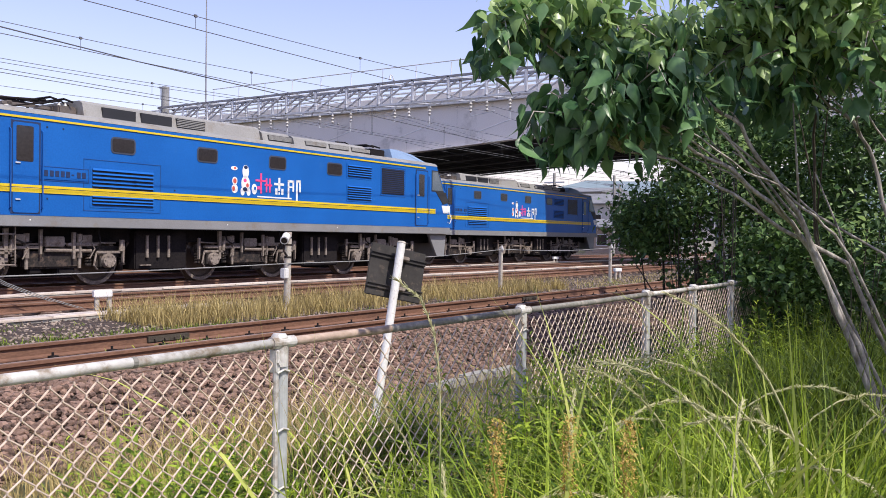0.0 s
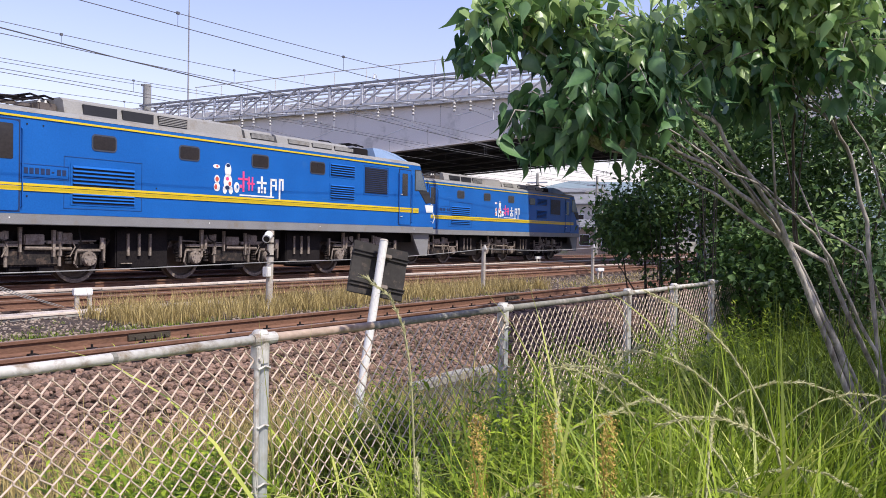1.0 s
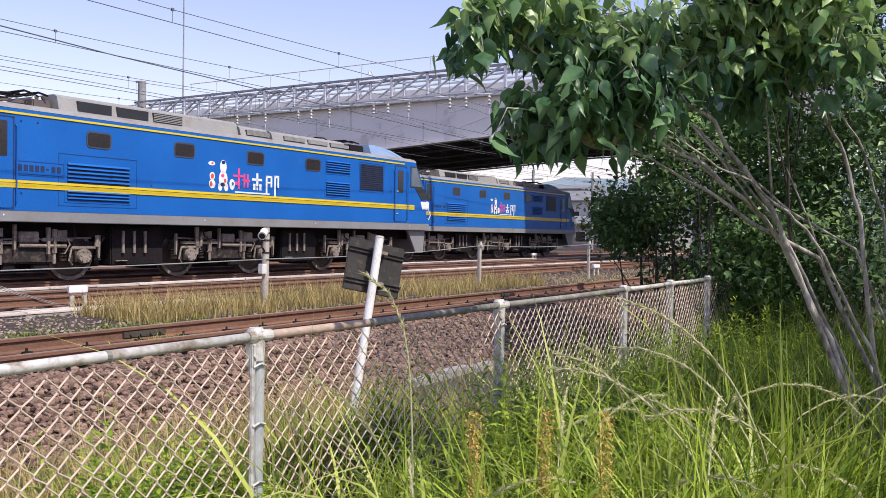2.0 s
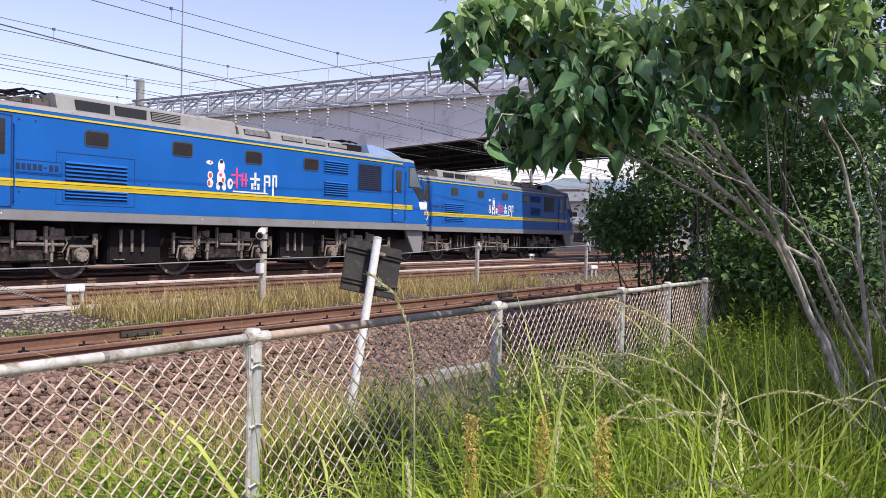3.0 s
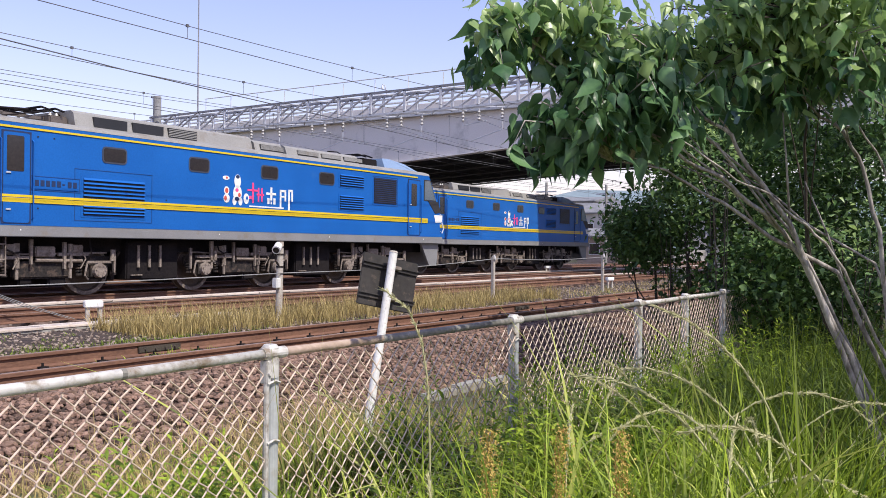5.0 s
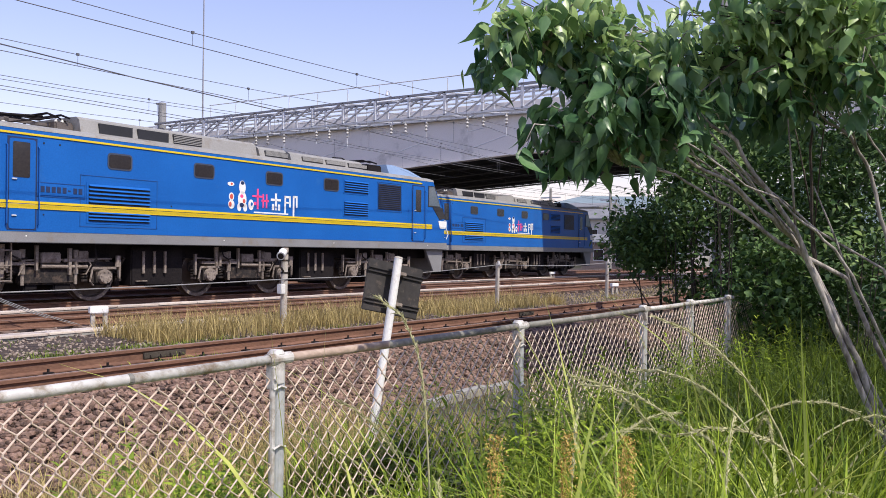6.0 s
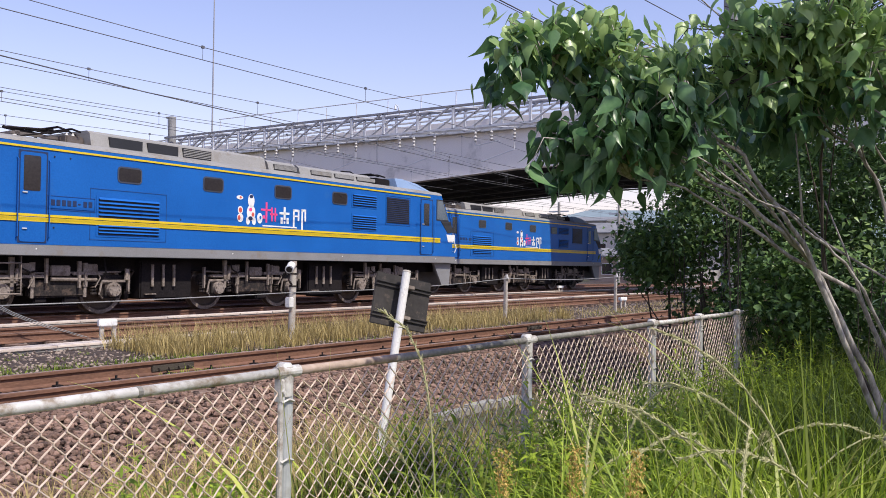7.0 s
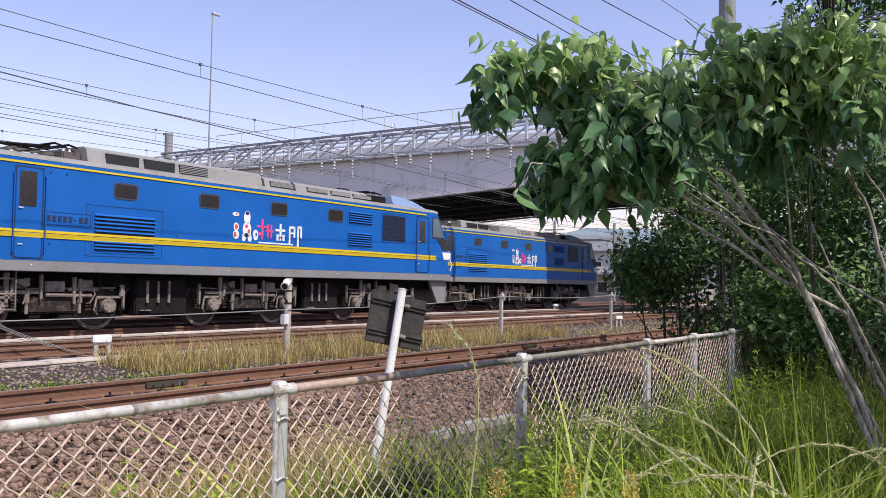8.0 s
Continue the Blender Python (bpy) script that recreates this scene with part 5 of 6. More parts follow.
def bushes():
    rng = np.random.default_rng(21)
    # includes unseen shrubs, off to the right and behind the crown, added for shade
    rows = [(-13.28, -13.46, 1.44, 0.66, 0.54), (-12.3, -12.9, 1.3, 0.5, 0.45), (-14.5, -14.75, 1.9, 0.8, 0.75), (-13.9, -15.6, 1.9, 1.0, 1.0), (-15.4, -17.6, 1.5, 0.9, 1.0),
            (-13.9, -15.2, 0.75, 0.9, 0.7), (-14.3, -15.95, 0.7, 0.9, 0.75), (-13.9, -16.3, 3.0, 1.25, 1.2), (-13.9, -14.3, 2.5, 0.7, 0.6),
            (-12.0, -14.5, 1.0, 1.3, 1.3), (-9.0, -14.6, 1.4, 1.6, 1.5), (-15.6, -18.9, 2.0, 1.1, 1.6), (-12.5, -16.6, 2.2, 1.5, 1.8), (-18.3, -18.8, 1.0, 0.9, 1.3), (-6.0, -15.5, 1.6, 2.0, 1.8), (-13.0, -15.9, 4.1, 1.1, 1.0), (-11.0, -14.2, 2.2, 1.2, 1.0), (-17.8, -18.7, 2.6, 1.1, 1.4), (-16.6, -19.8, 2.6, 1.5, 1.6), (-20.2, -20.2, 2.2, 1.0, 1.2), (-11.5, -14.0, 3.4, 0.9, 0.8), (-12.9, -14.5, 3.1, 0.95, 0.8),
            (-9.6, -13.5, 3.9, 1.2, 1.3), (-7.4, -13.2, 3.6, 1.3, 1.3), (-11.5, -13.8, 2.9, 0.9, 0.9), (-14.6, -18.2, 4.6, 1.5, 1.3), (-12.4, -16.9, 4.9, 1.5, 1.3),
            (-5.0, -15.2, 2.6, 2.2, 2.0), (-9.0, -16.2, 3.0, 1.8, 1.8), (-2.5, -16.5, 3.2, 2.4, 2.2), (-10.5, -15.4, 1.4, 1.4, 1.3), (-19.7, -18.7, 2.9, 0.9, 1.1), (-15.3, -15.5, 0.75, 0.6, 0.8),
            (-15.8, -18.2, 4.4, 1.4, 1.2), (-13.0, -18.0, 4.6, 1.5, 1.3), (-12.0, -13.2, 3.4, 0.8, 0.7), (-10.9, -13.0, 3.3, 0.8, 0.7)]
    for i, (x, y, z, rx, rz) in enumerate(rows):
        g = ground_height(y)
        b = empty("bush", pose(x, y, g), "dense dark green leafy shrub of the thicket and its added shade casters", "bush", "thicket behind the fence")
        c = Vector((0, 0, z - g))
        for _ in range(1 if i < 3 or z > 2.8 else 3):
            o = Vector(rng.normal(0, 0.45, 3))
            e = c + Vector((o.x * rx, o.y * rx, o.z * rz))
            bm = B()
            tube(bm, ((rng.normal(0, 0.1), rng.normal(0, 0.1), -0.1), c * 0.5 + Vector(rng.normal(0, 0.15, 3)), e), (0.014 if i < 3 else 0.03, 0.012, 0.004), 6)
            part("stem", bm, BARK_DARK, b)
        spots = []
        clumps = [Vector(rng.normal(0, 1, 3)).normalized() * rng.uniform(0.55, 1.0) for _ in range(60)]
        for o in clumps:
            q = c + Vector((o.x * rx, o.y * rx, o.z * rz))
            for _ in range(52):
                p = q + Vector(rng.normal(0, 0.13 * (0.7 + rx * 0.4), 3))
                if p.z > 0.05:
                    spots.append(tuple(p))
        leaves("foliage", spots, rng, 0.092, LEAF_FAR, b, "small dark green leaves", "stuff", droop=0.9)
    # lime clumps stand for sunlit foliage in the thicket
    for x, y, z, r in ((-18.0, -17.15, 0.95, 0.3), (-15.9, -15.2, 2.25, 0.28), (-14.2, -14.1, 2.0, 0.3), (-15.4, -15.0, 1.8, 0.35), (-16.9, -16.5, 1.25, 0.3), (-15.2, -15.5, 1.3, 0.35), (-18.5, -17.4, 0.8, 0.35), (-16.4, -16.9, 1.9, 0.35)):
        b = empty("sapling", pose(x, y, -0.5), "shoots coloured lime for sunlit patches of the thicket", "sapling", "young shoots")
        bm = B()
        for k in range(4):
            tube(bm, ((0.05 * k, 0, -0.05), (rng.normal(0, 0.1), rng.normal(0, 0.1), z + 0.5)), (0.006, 0.003), 5)
        part("stem", bm, BARK_DARK, b)
        leaves("leaves", [tuple(Vector((0, 0, z + 0.5)) + Vector(rng.normal(0, r * 0.6, 3))) for _ in range(230)], rng, 0.07, LEAF_SUNLIT, b, "leaves coloured lime for the sun on them", "stuff", droop=1.0)


def strips(name, base, along, side, width, material, parent=None, origin=(0, 0, 0)):
    """Many narrow curved strips: centre lines (n, k, 3), side directions (n, 3), widths (n, k)."""
    n, k = along.shape[:2]
    p = along + base[:, None, :] - np.array(origin)
    off = side[:, None, :] * width[:, :, None] / 2
    v = np.empty((n, k, 2, 3))
    v[:, :, 0] = p - off
    v[:, :, 0, 2] += 0.15 * width
    v[:, :, 1] = p + off
    i = (np.arange(n) * 2 * k)[:, None] + 2 * np.arange(k - 1)[None, :]
    f = np.stack([i, i + 1, i + 3, i + 2], 2).reshape(-1, 4)
    ob = raw(name, v.reshape(-1, 3).tolist(), f.tolist(), material, parent, smooth=True)
    ob.location = origin
    return ob


def blades(name, roots, rng, height, width, material, label, category, arch=0.5, origin=(0, 0, 0), parent=None):
    """Grass: each blade a tapering strip that rises and then arches over."""
    r = np.array(roots, dtype=float)
    n, k = len(r), 8
    ts = np.linspace(0, 1, k)
    long = height * r[:, 3] * rng.uniform(0.55, 1.2, n)
    a = rng.uniform(0, math.tau, n)
    start = np.abs(rng.normal(0.1, 0.14, n))
    bend = np.clip(rng.normal(arch * 2.3, arch * 1.1, n), 0.05, 2.9)
    th = start[:, None] + bend[:, None] * ts[None, :] ** 1.5
    step = np.stack([np.cos(a)[:, None] * np.sin(th), np.sin(a)[:, None] * np.sin(th), np.cos(th)], 2) * (long / (k - 1))[:, None, None]
    along = np.cumsum(step, 1) - step[:, :1]
    turn = a + rng.uniform(-0.7, 0.7, n)
    side = np.stack([-np.sin(turn), np.cos(turn), np.zeros(n)], 1)
    w = (width * rng.uniform(0.5, 1.25, n))[:, None] * (1 - ts[None, :] ** 2.2) * (0.6 + 0.8 * ts[None, :] * (1 - ts[None, :]) * 2) + 0.0006
    ob = strips(name, r[:, :3], along, side, w, material, parent, origin)
    if category:
        tagged(ob, label, category, kind="stuff")
    return ob


def leafy_weeds(name, roots, rng, height, material, label, origin=(0, 0, 0), leaf=0.125):
    """Upright weed stems set all round with narrow pointed leaves."""
    base, along, side, wide = [], [], [], []
    ts = np.linspace(0, 1, 5)
    for x, y, z, scale in roots:
        h = height * scale * rng.uniform(0.75, 1.15)
        lean = rng.normal(0, 0.10, 2)
        base.append((x, y, z))
        along.append(np.stack([lean[0] * h * ts ** 2, lean[1] * h * ts ** 2, h * ts], 1))
        q = rng.uniform(0, math.tau)
        side.append((math.cos(q), math.sin(q), 0))
        wide.append(0.006 - 0.004 * ts)
        count = int(h / 0.021)
        for i in range(int(count * 0.25), count):
            t = i / count
            q += 2.4 + rng.normal(0, 0.2)
            size = leaf * rng.uniform(0.75, 1.2) * (1.15 - 0.75 * t ** 3)
            up = rng.uniform(0.25, 0.7) + 0.5 * t ** 3
            th = up - ts * rng.uniform(0.5, 1.3)
            d = np.stack([math.cos(q) * np.cos(th), math.sin(q) * np.cos(th), np.sin(th)], 1) * size / 4
            c = np.cumsum(d, 0) - d[0]
            base.append((x + lean[0] * h * t * t, y + lean[1] * h * t * t, z + h * t))
            along.append(c)
            side.append((-math.sin(q), math.cos(q), 0))
            wide.append(size * 0.2 * np.array((0.35, 0.9, 1.0, 0.6, 0.03)))
    ob = strips(name, np.array(base), np.array(along), np.array(side), np.array(wide), material, None, origin)
    return tagged(ob, label, "weeds", kind="stuff")


PATCHES = []
STALKS = []


def grass():
    rng = np.random.default_rng(8)
    # tall green grass between the fence and the path, in patches that sway
    for ix in range(9):
        for iy in range(3):
            x0, y0 = -24.2 + ix * 0.95, -17.25 + iy * 0.62
            roots = []
            for _ in range(80 if iy < 2 else 44):
                cx, cy = x0 + rng.uniform(0, 0.95), y0 + rng.uniform(0, 0.62)
                if math.hypot(cx + 24.88, cy + 17.69) < 1.35:
                    continue
                edge = 0.55 if cx < -23.1 else (0.8 if cx < -22.6 else 1.0)
                if cy > -16.15:
                    edge *= 0.75
                for _ in range(17):
                    roots.append((cx + rng.normal(0, 0.03), cy + rng.normal(0, 0.03), -0.52, edge * rng.uniform(0.55, 1.1)))
            if not roots:
                continue
            # patches further right mostly get the darker green, standing for tree shade
            green = GRASS if rng.random() < (0.8 if ix < 4 else 0.06) else GRASS_DEEP_SHADED
            ob = blades("tall_grass", roots, rng, 1.12, 0.0145, green, "tall green grass in arching tufts before the fence", "grass", 0.7, (x0 + 0.47, y0 + 0.31, -0.52))
            PATCHES.append(ob)
    roots = []
    for _ in range(50):
        cx, cy = rng.uniform(-23.2, -19.5), rng.uniform(-17.1, -15.4)
        if math.hypot(cx + 24.88, cy + 17.69) > 1.5:
            roots += [(cx + rng.normal(0, 0.05), cy + rng.normal(0, 0.05), -0.52, rng.uniform(0.6, 1.05)) for _ in range(9)]
    PATCHES.append(blades("dry_grass", roots, rng, 1.15, 0.007, STRAW, "pale dry blades among the tall grass", "grass", 0.75, (-21.3, -16.2, -0.52)))
    # rank grass that hides the feet of the tree's stems, coloured dark for shade
    roots = []
    for _ in range(110):
        cx, cy = rng.uniform(-21.8, -19.6), rng.uniform(-17.75, -16.6)
        roots += [(cx + rng.normal(0, 0.05), cy + rng.normal(0, 0.05), -0.52, rng.uniform(0.6, 1.1)) for _ in range(9)]
    PATCHES.append(blades("tall_grass", roots, rng, 1.3, 0.011, GRASS_DEEP_SHADED, "tall rank grass round the feet of the leaning tree", "grass", 0.55, (-20.4, -17.0, -0.52)))
    # broad pale blades that arch over the rest
    for k in range(4):
        roots = []
        for _ in range(42):
            cx, cy = rng.uniform(-23.0 + 0.8 * k, -22.0 + 0.8 * k), rng.uniform(-17.2, -15.45)
            if math.hypot(cx + 24.88, cy + 17.69) > 1.5:
                roots += [(cx + rng.normal(0, 0.03), cy + rng.normal(0, 0.03), -0.52, rng.uniform(0.7, 1.1)) for _ in range(4)]
        PATCHES.append(blades("broad_grass", roots, rng, 1.4, 0.019, GRASS_PALE, "pale green broad blades arching over the tall grass", "grass", 0.85, (-22.5 + 0.8 * k, -16.3, -0.52)))
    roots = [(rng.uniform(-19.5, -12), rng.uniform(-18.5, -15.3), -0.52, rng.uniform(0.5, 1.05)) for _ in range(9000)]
    blades("tall_grass", roots, rng, 1.0, 0.011, GRASS_DEEP_SHADED, "grass coloured deep green for the shade of the shrubs", "grass", 0.4)
    roots = []
    for _ in range(75):
        cx, cy = rng.uniform(-23.3, -21.9), rng.uniform(-16.2, -15.4)
        roots += [(cx + rng.normal(0, 0.05), cy + rng.normal(0, 0.05), -0.52, rng.uniform(0.6, 1.0)) for _ in range(11)]
    PATCHES.append(blades("tall_grass", roots, rng, 0.85, 0.012, GRASS, "bright green grass tufts at the foot of the fence post", "grass", 0.6, (-22.6, -15.8, -0.52)))
    # leafy weeds: by the fence post, along the fence, and among the grass
    for x0, x1, y0, y1, count, high, mat, label in (
            (-23.0, -22.35, -15.9, -15.35, 46, 0.62, GRASS, "bright green leafy weeds at the fence post's foot"),
            (-22.3, -21.3, -16.2, -15.4, 60, 0.78, GRASS_DEEP_SHADED, "green leafy weeds against the fence"),
            (-21.3, -20.2, -16.3, -15.4, 100, 1.0, GRASS, "tall bright leafy weeds against the fence"),
            (-20.2, -18.2, -16.2, -15.4, 150, 0.92, GRASS_DEEP_SHADED, "tall leafy weeds against the fence"),
            (-18.2, -15.7, -16.3, -15.4, 130, 0.95, GRASS, "tall leafy weeds in the sun beside the thicket"),
            (-22.2, -20.6, -17.0, -16.2, 80, 0.72, GRASS, "leafy weeds among the tall grass"),
            (-19.8, -17.0, -17.6, -16.2, 120, 0.9, GRASS_DEEP_SHADED, "rank leafy weeds coloured deep green for the tree's shade")):
        roots = []
        for _ in range(count):
            cx, cy = rng.uniform(x0, x1), rng.uniform(y0, y1)
            if math.hypot(cx + 24.88, cy + 17.69) > 1.6:
                roots.append((cx, cy, -0.52, rng.uniform(0.7, 1.1)))
        PATCHES.append(leafy_weeds("leafy_weeds", roots, rng, high, mat, label, ((x0 + x1) / 2, (y0 + y1) / 2, -0.52)))
    roots = [(rng.normal(-22.5, 0.19), min(-15.2 + abs(rng.normal(0, 0.3)), -14.3), -0.52, rng.uniform(0.5, 1.1)) for _ in range(150)]
    leafy_weeds("leafy_weeds", roots, rng, 0.8, GRASS, "bright green leafy weeds behind the fence mesh")
    roots = [(rng.uniform(-21.1, -20.5), rng.uniform(-15.1, -14.5), -0.52, rng.uniform(0.7, 1.1)) for _ in range(40)]
    leafy_weeds("leafy_weeds", roots, rng, 0.78, GRASS_DEEP_SHADED, "dark green leafy weeds behind the fence mesh")
    # behind the fence: straw and green weeds
    roots = [(-24.6 + 6.2 * rng.random(), rng.uniform(-15.2, -12.9), -0.5, rng.uniform(0.3, 1.0)) for _ in range(9000)]
    blades("dry_grass", roots, rng, 0.46, 0.007, STRAW, "thin straw-coloured grass behind the chain-link fence", "grass", 0.6)
    roots = []
    for _ in range(95):
        cx = rng.choice((rng.uniform(-22.85, -22.0), rng.uniform(-22.2, -16.0)), p=(0.5, 0.5))
        cy = rng.uniform(-15.2, -14.4)
        roots += [(cx + rng.normal(0, 0.05), cy + rng.normal(0, 0.05), -0.5, rng.uniform(0.6, 1.0)) for _ in range(26)]
    blades("green_weeds", roots, rng, 0.8, 0.011, GRASS, "green weeds growing through the fence foot", "grass", 0.4)
    roots = []
    for _ in range(36):
        cx, cy = rng.uniform(-21.2, -20.0), rng.uniform(-15.0, -14.1)
        roots += [(cx + rng.normal(0, 0.06), cy + rng.normal(0, 0.06), -0.52, rng.uniform(0.5, 1.0)) for _ in range(24)]
    blades("green_weeds", roots, rng, 0.78, 0.012, GRASS_DEEP_SHADED, "dense weeds round the foot of the leaning sign", "grass", 0.5)
    roots = [(rng.uniform(-22.2, -19.0), rng.uniform(-15.1, -12.6), -0.52, rng.uniform(0.5, 1.0)) for _ in range(3200)]
    blades("dry_grass", roots, rng, 0.7, 0.007, STRAW, "dry straw among the weeds by the sign", "grass", 0.6)
    for mat, name, label in ((GRASS_DEEP_SHADED, "green_weeds", "rank green weeds that hide the sign's foot"), (STRAW, "dry_grass", "dead brown stalks that hide the sign's foot")):
        roots = []
        for _ in range(60):
            cx, cy = rng.uniform(-21.3, -20.1), rng.uniform(-14.75, -14.15)
            roots += [(cx + rng.normal(0, 0.04), cy + rng.normal(0, 0.04), -0.52, rng.uniform(0.6, 1.05)) for _ in range(18)]
        blades(name, roots, rng, 0.72, 0.013, mat, label, "grass", 0.35)
    roots = [(rng.uniform(-19.2, -13.5), rng.uniform(-15.1, -12.5), -0.52, rng.uniform(0.4, 1.0)) for _ in range(800)]
    blades("dry_grass", roots, rng, 0.5, 0.010, STRAW, "dry grass between the fence and the ballast foot", "grass", 0.6)
    # dry grass on the strip between the tracks
    roots = []
    for _ in range(620):
        cx, cy = -16.6 + 13.5 * rng.random() ** 1.15, rng.uniform(-7.5, -5.6)
        roots += [(cx + rng.normal(0, 0.07), cy + rng.normal(0, 0.07), -0.24, rng.uniform(0.5, 1.1)) for _ in range(17)]
    blades("dry_grass", roots, rng, 0.46, 0.011, STRAW, "dry yellow grass on the strip between the tracks", "grass", 0.3)
    roots = []
    for _ in range(120):
        cx, cy = -18.5 + 22 * rng.random() ** 1.2, rng.uniform(-8.1, -5.6)
        roots += [(cx + rng.normal(0, 0.09), cy + rng.normal(0, 0.09), -0.25, rng.uniform(0.5, 1.1)) for _ in range(16)]
    blades("low_weeds", roots, rng, 0.14, 0.012, GRASS_DEEP_SHADED, "low green weeds among pale ballast", "grass", 0.7)
    roots = []
    for _ in range(70):
        cx, cy = rng.uniform(-19.5, -15.2), rng.uniform(-8.6, -7.2)
        roots += [(cx + rng.normal(0, 0.08), cy + rng.normal(0, 0.08), -0.25, rng.uniform(0.4, 1.1)) for _ in range(22)]
    blades("low_weeds", roots, rng, 0.15, 0.012, GRASS_DEEP_SHADED, "low green weeds beside the rusty track", "grass", 0.7)
    roots = [(-18.2 + rng.normal(0, 0.35), -9.8 + rng.normal(0, 0.15), -0.2, 1) for _ in range(260)]
    blades("low_weeds", roots, rng, 0.16, 0.012, GRASS, "green weeds between the rusty rails", "grass", 0.6)
    roots = [(-4 + 24 * rng.random(), rng.uniform(-8.2, -5.6), -0.24, rng.uniform(0.4, 1)) for _ in range(2200)]
    blades("dry_grass", roots, rng, 0.25, 0.014, STRAW, "sparse dry grass along the far trackside", "grass", 0.5)

    # single tall stalks with seed heads: foot, length, bend, heading
    rows = [(-22.12, -15.86, 1.56, 0.37, 125, 1.0), (-21.15, -17.0, 1.7, 0.5, 130, 1.2), (-21.35, -16.85, 1.5, 0.65, 100, 1.2), (-21.6, -17.05, 1.3, 0.6, 70, 1.0),
            (-21.0, -16.5, 1.4, 0.55, 140, 1.0), (-21.9, -16.3, 1.2, 0.5, 20, 0.8), (-22.3, -16.6, 1.05, 0.55, 160, 0.8), (-20.9, -16.9, 1.55, 0.7, 90, 1.2),
            (-21.8, -15.6, 1.25, 0.45, 150, 0.8), (-22.6, -16.2, 1.0, 0.5, 40, 0.7), (-21.2, -17.2, 1.45, 0.75, 130, 1.2), (-20.6, -16.2, 1.35, 0.5, 170, 1.0),
            (-22.0, -16.9, 1.35, 0.62, 10, 0.9), (-21.5, -16.1, 1.3, 0.7, 330, 0.8), (-22.4, -16.35, 1.15, 0.7, 300, 0.7), (-21.1, -16.0, 1.4, 0.6, 350, 0.9),
            (-20.7, -16.6, 1.5, 0.8, 200, 1.0), (-21.75, -16.5, 1.25, 0.8, 250, 0.8), (-20.95, -15.15, 1.25, 0.8, 300, 0.8), (-22.3, -16.0, 1.1, 0.75, 310, 0.8), (-21.4, -15.9, 1.3, 0.85, 320, 0.9),
            (-21.0, -16.4, 1.65, 0.95, 300, 1.0), (-20.8, -16.7, 1.6, 1.0, 310, 1.0), (-21.5, -16.6, 1.35, 1.0, 290, 0.9), (-20.5, -16.9, 1.7, 1.0, 305, 1.1), (-22.0, -16.6, 1.2, 1.0, 300, 0.9)]
    for j, (x, y, long, bend, head, thick) in enumerate(rows):
        st = empty("grass_stalk", pose(x, y, -0.52), "tall arching grass stalk with a pale seed head", "grass stalk", "arching stalks")
        a = radians(head)
        pts = []
        for i in range(13):
            q = i / 12
            b = bend * 2.4 * (q * q if j else q ** 10)
            if i == 0:
                pts.append(Vector((0, 0, 0)))
            else:
                pts.append(pts[-1] + Vector((math.cos(a) * math.sin(b), math.sin(a) * math.sin(b), math.cos(b))) * long / 12)
        bm = B()
        tube(bm, pts, [0.0062 * thick * (1 - 0.6 * i / 12) for i in range(13)], 6)
        part("stem", bm, SEED, st, "pale thin stem", smooth=True)
        m = 380
        q = 8.0 + 3.95 * rng.random(m)
        k = q.astype(int)
        line = np.array([tuple(p) for p in pts])
        foot = line[k] + (line[k + 1] - line[k]) * (q - k)[:, None]
        d = (line[k + 1] - line[k]) / (long / 12) + rng.normal(0, 0.28, (m, 3))
        along = d[:, None, :] * np.array((0, 0.011, 0.024))[None, :, None]
        side = rng.normal(0, 1, (m, 3))
        side /= np.linalg.norm(side, axis=1)[:, None]
        ob = strips("seed_head", foot, along, side, np.tile(np.array((0.0025, 0.0042, 0.0004)) * thick, (m, 1)), SEED, st)
        tagged(ob, "pale feathery seed head", kind="stuff")
        STALKS.append((st, x, y))
    for x, y in ((-22.36, -16.24), (-22.16, -16.4), (-22.12, -16.6)):
        d = empty("dock_plant", pose(x, y, -0.52), "rust-brown dock plant gone to seed in the grass", "weed", "dock plants")
        bm = B()
        tube(bm, ((0, 0, 0), (0.02, 0, 0.5), (0.0, 0.02, 0.97)), (0.006, 0.004, 0.002), 6)
        part("stem", bm, DOCK, d)
        pts = [(rng.normal(0, 0.017), rng.normal(0, 0.017), rng.uniform(0.5, 1.06)) for _ in range(1300)]
        leaves("seed_mass", pts, rng, 0.011, DOCK, d, "rust-brown seeds", "stuff", droop=0.8)


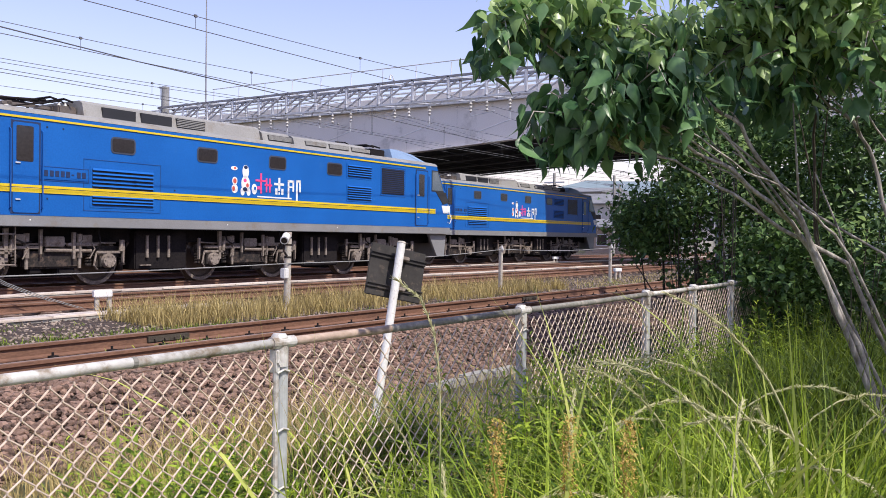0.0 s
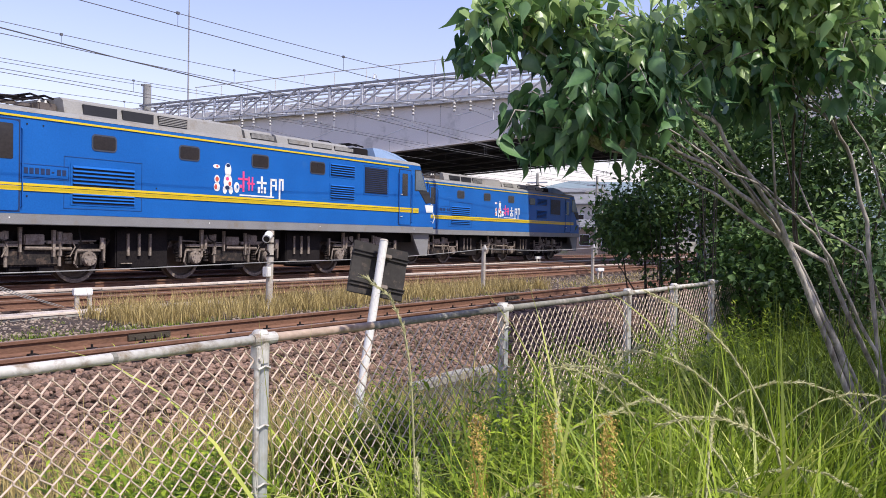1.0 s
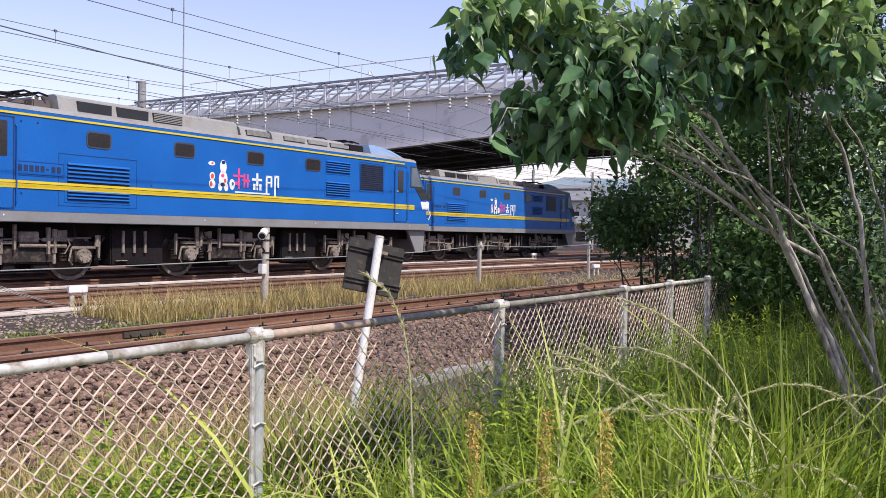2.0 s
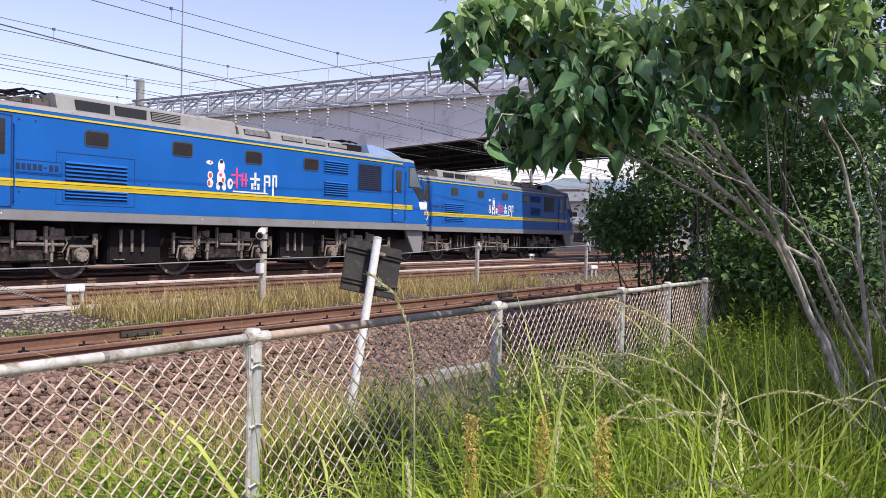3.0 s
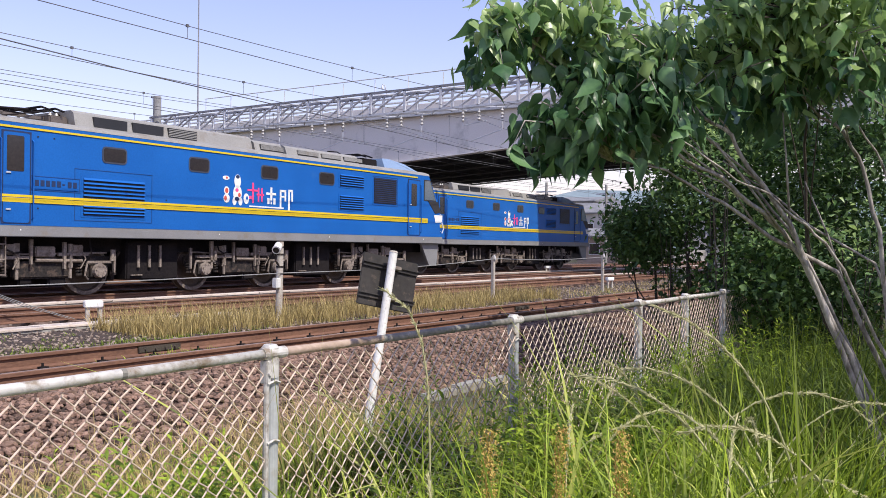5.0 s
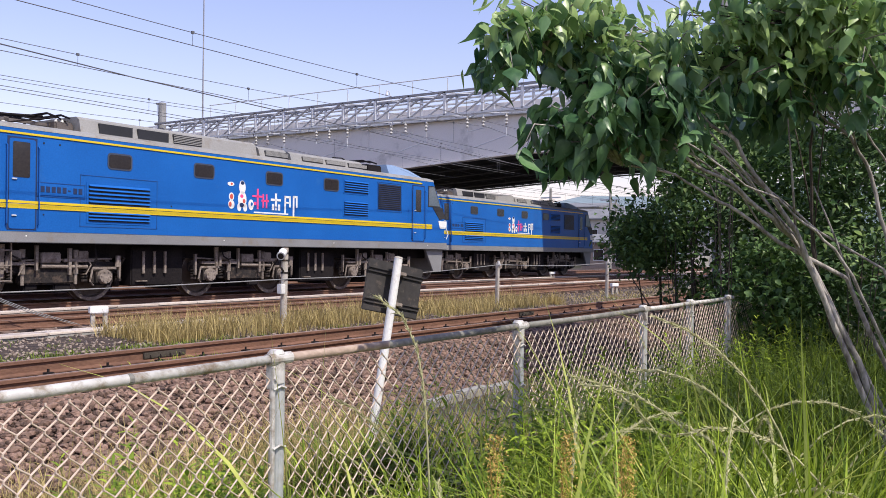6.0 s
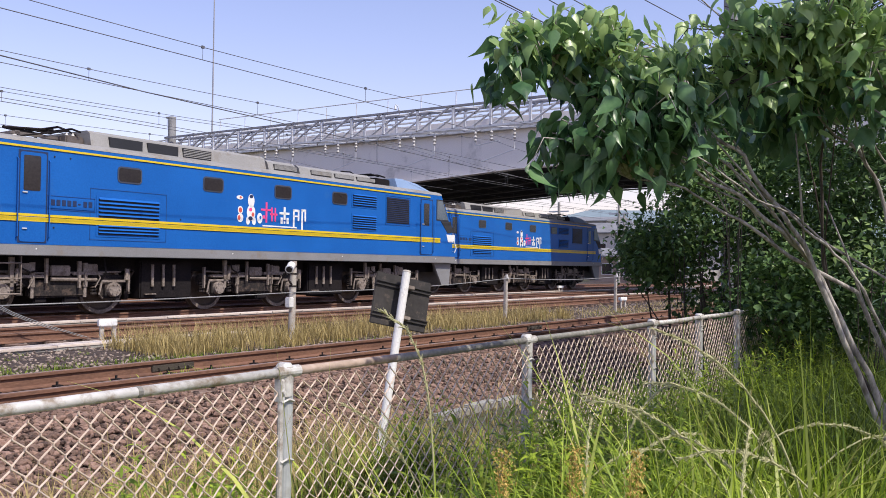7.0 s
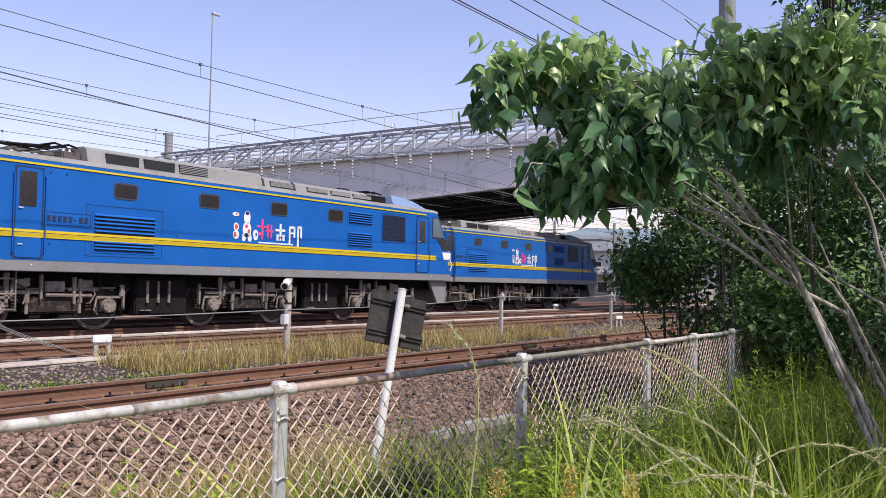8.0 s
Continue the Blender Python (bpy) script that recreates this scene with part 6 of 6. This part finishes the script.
# ---- distance ----
def distance():
    def house(x, y, w, d, h, wall, label, rz=0, ridge=1.6):
        hs = empty("house", pose(x, y, -0.4, 0, 0, rz), label, "house", "houses beyond the tracks")
        bm = B()
        slab(bm, -w / 2, w / 2, -d / 2, d / 2, 0, h)
        part("wall", bm, wall, hs)
        bm = B()
        prism(bm, [(-w / 2 - 0.4, h), (w / 2 + 0.4, h), (w / 2 + 0.4, h + 0.15), (0, h + ridge), (-w / 2 - 0.4, h + 0.15)], -d / 2 - 0.4, d / 2 + 0.4)
        part("roof", bm, TILE, hs, "grey tiled roof")
        for fl in range(max(1, int(h // 2.7))):
            for i in range(int(d // 2.4)):
                yy = -d / 2 + 1.2 + 2.4 * i
                bm = B()
                slab(bm, -w / 2 - 0.04, -w / 2 + 0.1, yy - 0.6, yy + 0.6, 0.9 + 2.7 * fl, 2.1 + 2.7 * fl)
                wd = part("window", bm, WHITE, hs, "white framed window")
                bm = B()
                slab(bm, -w / 2 - 0.06, -w / 2, yy - 0.52, yy + 0.52, 0.98 + 2.7 * fl, 2.02 + 2.7 * fl)
                part("pane", bm, GLASS, wd)
    house(62, 17.6, 6, 5.5, 2.7, HOUSE_TAN, "low tan trackside hut with a grey roof", 0, 1.0)
    house(84, 28, 9, 12, 6.0, HOUSE, "two-storey pale plaster house with a grey roof")
    house(92, 44, 9, 12, 6.4, HOUSE, "two-storey pale plaster house with a grey roof")
    house(88, 58, 9, 11, 5.8, HOUSE_TAN, "two-storey tan house with a grey roof")
    house(120, 20, 12, 14, 7.5, HOUSE, "larger pale house beyond the tracks")
    house(105, 8, 10, 10, 5.5, HOUSE_TAN, "tan house beyond the tracks")
    house(120, 50, 14, 16, 9.5, HOUSE_GREY, "large pale grey building beyond the tracks", 0, 1.2)
    house(138, 66, 14, 18, 10.5, HOUSE_GREY, "large pale grey building beyond the tracks", 0, 1.4)
    house(100, 62, 10, 14, 7.0, HOUSE_TAN, "tan house beyond the tracks", 0, 1.8)
    house(75, 22, 5, 7, 3.2, HOUSE_TAN, "low tan trackside shed with a grey roof", 0, 0.8)
    w = empty("retaining_wall", pose(48, 10, 0), "pale concrete retaining wall beside the far tracks", "wall")
    bm = B()
    slab(bm, 0, 30, 0.6, 1.0, -0.5, 1.1, 0.03)
    part("panel", bm, CONCRETE, w)
    bm = B()
    for i in range(10):
        slab(bm, 3 * i - 0.05, 3 * i + 0.05, 0.55, 0.6, -0.5, 1.1)
    part("joint", bm, CONCRETE, w)
    for x, y in ((52, 14.3), (66, 19.5), (47, 18)):
        p = empty("utility_pole", pose(x, y, -0.4), "far grey line pole beside the tracks", "utility pole", "far poles")
        bm = B()
        tube(bm, ((0, 0, 0), (0, 0, 7.5)), (0.16, 0.12), 10)
        part("shaft", bm, CONCRETE, p)
        bm = B()
        slab(bm, -0.06, 0.06, -1, 1, 6.6, 6.72)
        part("crossarm", bm, GALV, p)
    verts, faces = [], []
    n = 60
    for i in range(n):
        y = -700 + 2000 * i / (n - 1)
        h = 48 + 16 * noise.noise(Vector((y * 0.004, 3.0, 0))) + 7 * noise.noise(Vector((y * 0.02, 9.0, 0)))
        verts += [(540, y, -1), (560, y, h * 0.6), (640, y, h), (900, y, -1)]
    for i in range(n - 1):
        for k in range(3):
            faces.append((4 * i + k, 4 * i + k + 1, 4 * i + k + 5, 4 * i + k + 4))
    tagged(raw("far_hills", verts, faces, HILL_HAZED, smooth=True), "wooded hills on the horizon, blue-grey with painted haze", "hill", kind="structure")
    rng = np.random.default_rng(31)
    for x, y, h in ((56, 12.5, 3.4), (72, 9, 4.5), (40, -14, 5), (30, -15, 4.4), (20, -15.5, 4.6), (10, -16, 4.4), (0, -16.5, 4.6), (60, -6, 5.2), (85, 2, 6)):
        t = empty("tree", pose(x, y, -0.45), "leafy green tree beside the railway", "tree", "trackside trees")
        bm = B()
        tube(bm, ((0, 0, -0.2), (0.1, 0, h * 0.4), (0.0, 0.1, h * 0.8)), (0.13, 0.09, 0.03), 8)
        for k in range(5):
            a = k * 1.3
            tube(bm, ((0.05, 0, h * 0.35), (math.cos(a) * h * 0.25, math.sin(a) * h * 0.25, h * 0.65)), (0.05, 0.015), 6)
        part("trunk", bm, BARK_DARK, t)
        spots = []
        for _ in range(60):
            o = Vector(rng.normal(0, 1, 3)).normalized() * rng.uniform(0.5, 1)
            q = Vector((o.x * h * 0.38, o.y * h * 0.38, h * 0.62 + o.z * h * 0.38))
            spots += [tuple(q + Vector(rng.normal(0, h * 0.06, 3))) for _ in range(32)]
        leaves("crown", spots, rng, 0.17, LEAF_FAR, t, "dense green leaves", "stuff", droop=0.9)


build_ground()
build_ballast()
build_bridge()
build_gantry()
build_wires()
locomotive(pose(-8.86, 0, 0), "bright blue electric freight locomotive with yellow lines, standing on the track")
front = [o for o in scene.objects if o.name == "electric_locomotive"][0]
behind = copy_thing(front, pose(12.07, 3.8, 0))
tagged(behind, "blue electric freight locomotive standing half in the bridge's shade")
trackside()
sign()
fence()
tree()
bushes()
grass()
distance()
build_tracks()


# ---- movement ----
def motions():
    # wind in the tree: degrees of swing to the side at each time
    times = (0, 0.5, 1.0, 1.5, 2.2, 3.0, 3.5, 4.0, 4.5, 5.2, 6.0, 6.5, 7.0, 7.5, 8.0)
    swing = ((0.0, 0.0, -0.1, -0.2, -0.6, -0.9, -0.6, -0.1, -0.3, 0.1, 0.4, 0.7, 0.5, 0.1, -0.3),
             (0.0, -0.1, 0.0, -0.3, -0.5, -0.8, -0.7, 0.0, -0.2, 0.2, 0.5, 0.8, 0.6, 0.2, -0.3),
             (0.0, -0.2, -0.4, -0.4, -0.3, -0.3, 0.1, 0.1, -0.2, 0.0, -0.1, -0.2, -0.3, -0.6, -0.8),
             (0.0, -0.5, -0.1, -0.2, -0.4, -0.6, -0.4, 0.0, -0.2, 0.1, 0.2, 0.3, 0.0, -0.2, -0.3),
             (0.0, -0.7, -0.1, -0.1, -0.3, -0.5, 0.1, 0.0, -0.3, 0.2, 0.1, 0.3, 0.2, -0.1, -0.4))
    for limb, row in zip(SWAY, swing):
        walk(limb, [(t, pose(0, 0, 0, 0.25 * math.sin(2.1 * t), a, 0)) for t, a in zip(times, row)])
    for i, ob in enumerate(PATCHES):
        x, y, z = ob.location
        walk(ob, [(0.5 * k, pose(x, y, z, 1.2 * math.sin(1.5 * 0.5 * k + 0.6 * i), 1.6 * math.sin(1.9 * 0.5 * k - 0.5 * x), 0)) for k in range(17)])
    for i, (st, x, y) in enumerate(STALKS):
        rows = []
        for k in range(17):
            t = 0.5 * k
            if i == 0:
                a = (-0.4, -0.9, -2.3, -2.7, -1.8, -1.0, -0.5, -3.0, -1.3, -0.2, -1.0, -2.0, -2.8, -2.9, -3.3, 6.4, 6.9)[k]
                rows.append((t, pose(x, y, -0.52, 0.84 * a, 0.54 * a, 0)))
                continue
            a = 3.0 * math.sin(1.7 * t + i)
            rows.append((t, pose(x, y, -0.52, 2.0 * math.sin(1.3 * t + 0.8 * i), 0.7 * a, 0)))
        walk(st, rows)


motions()
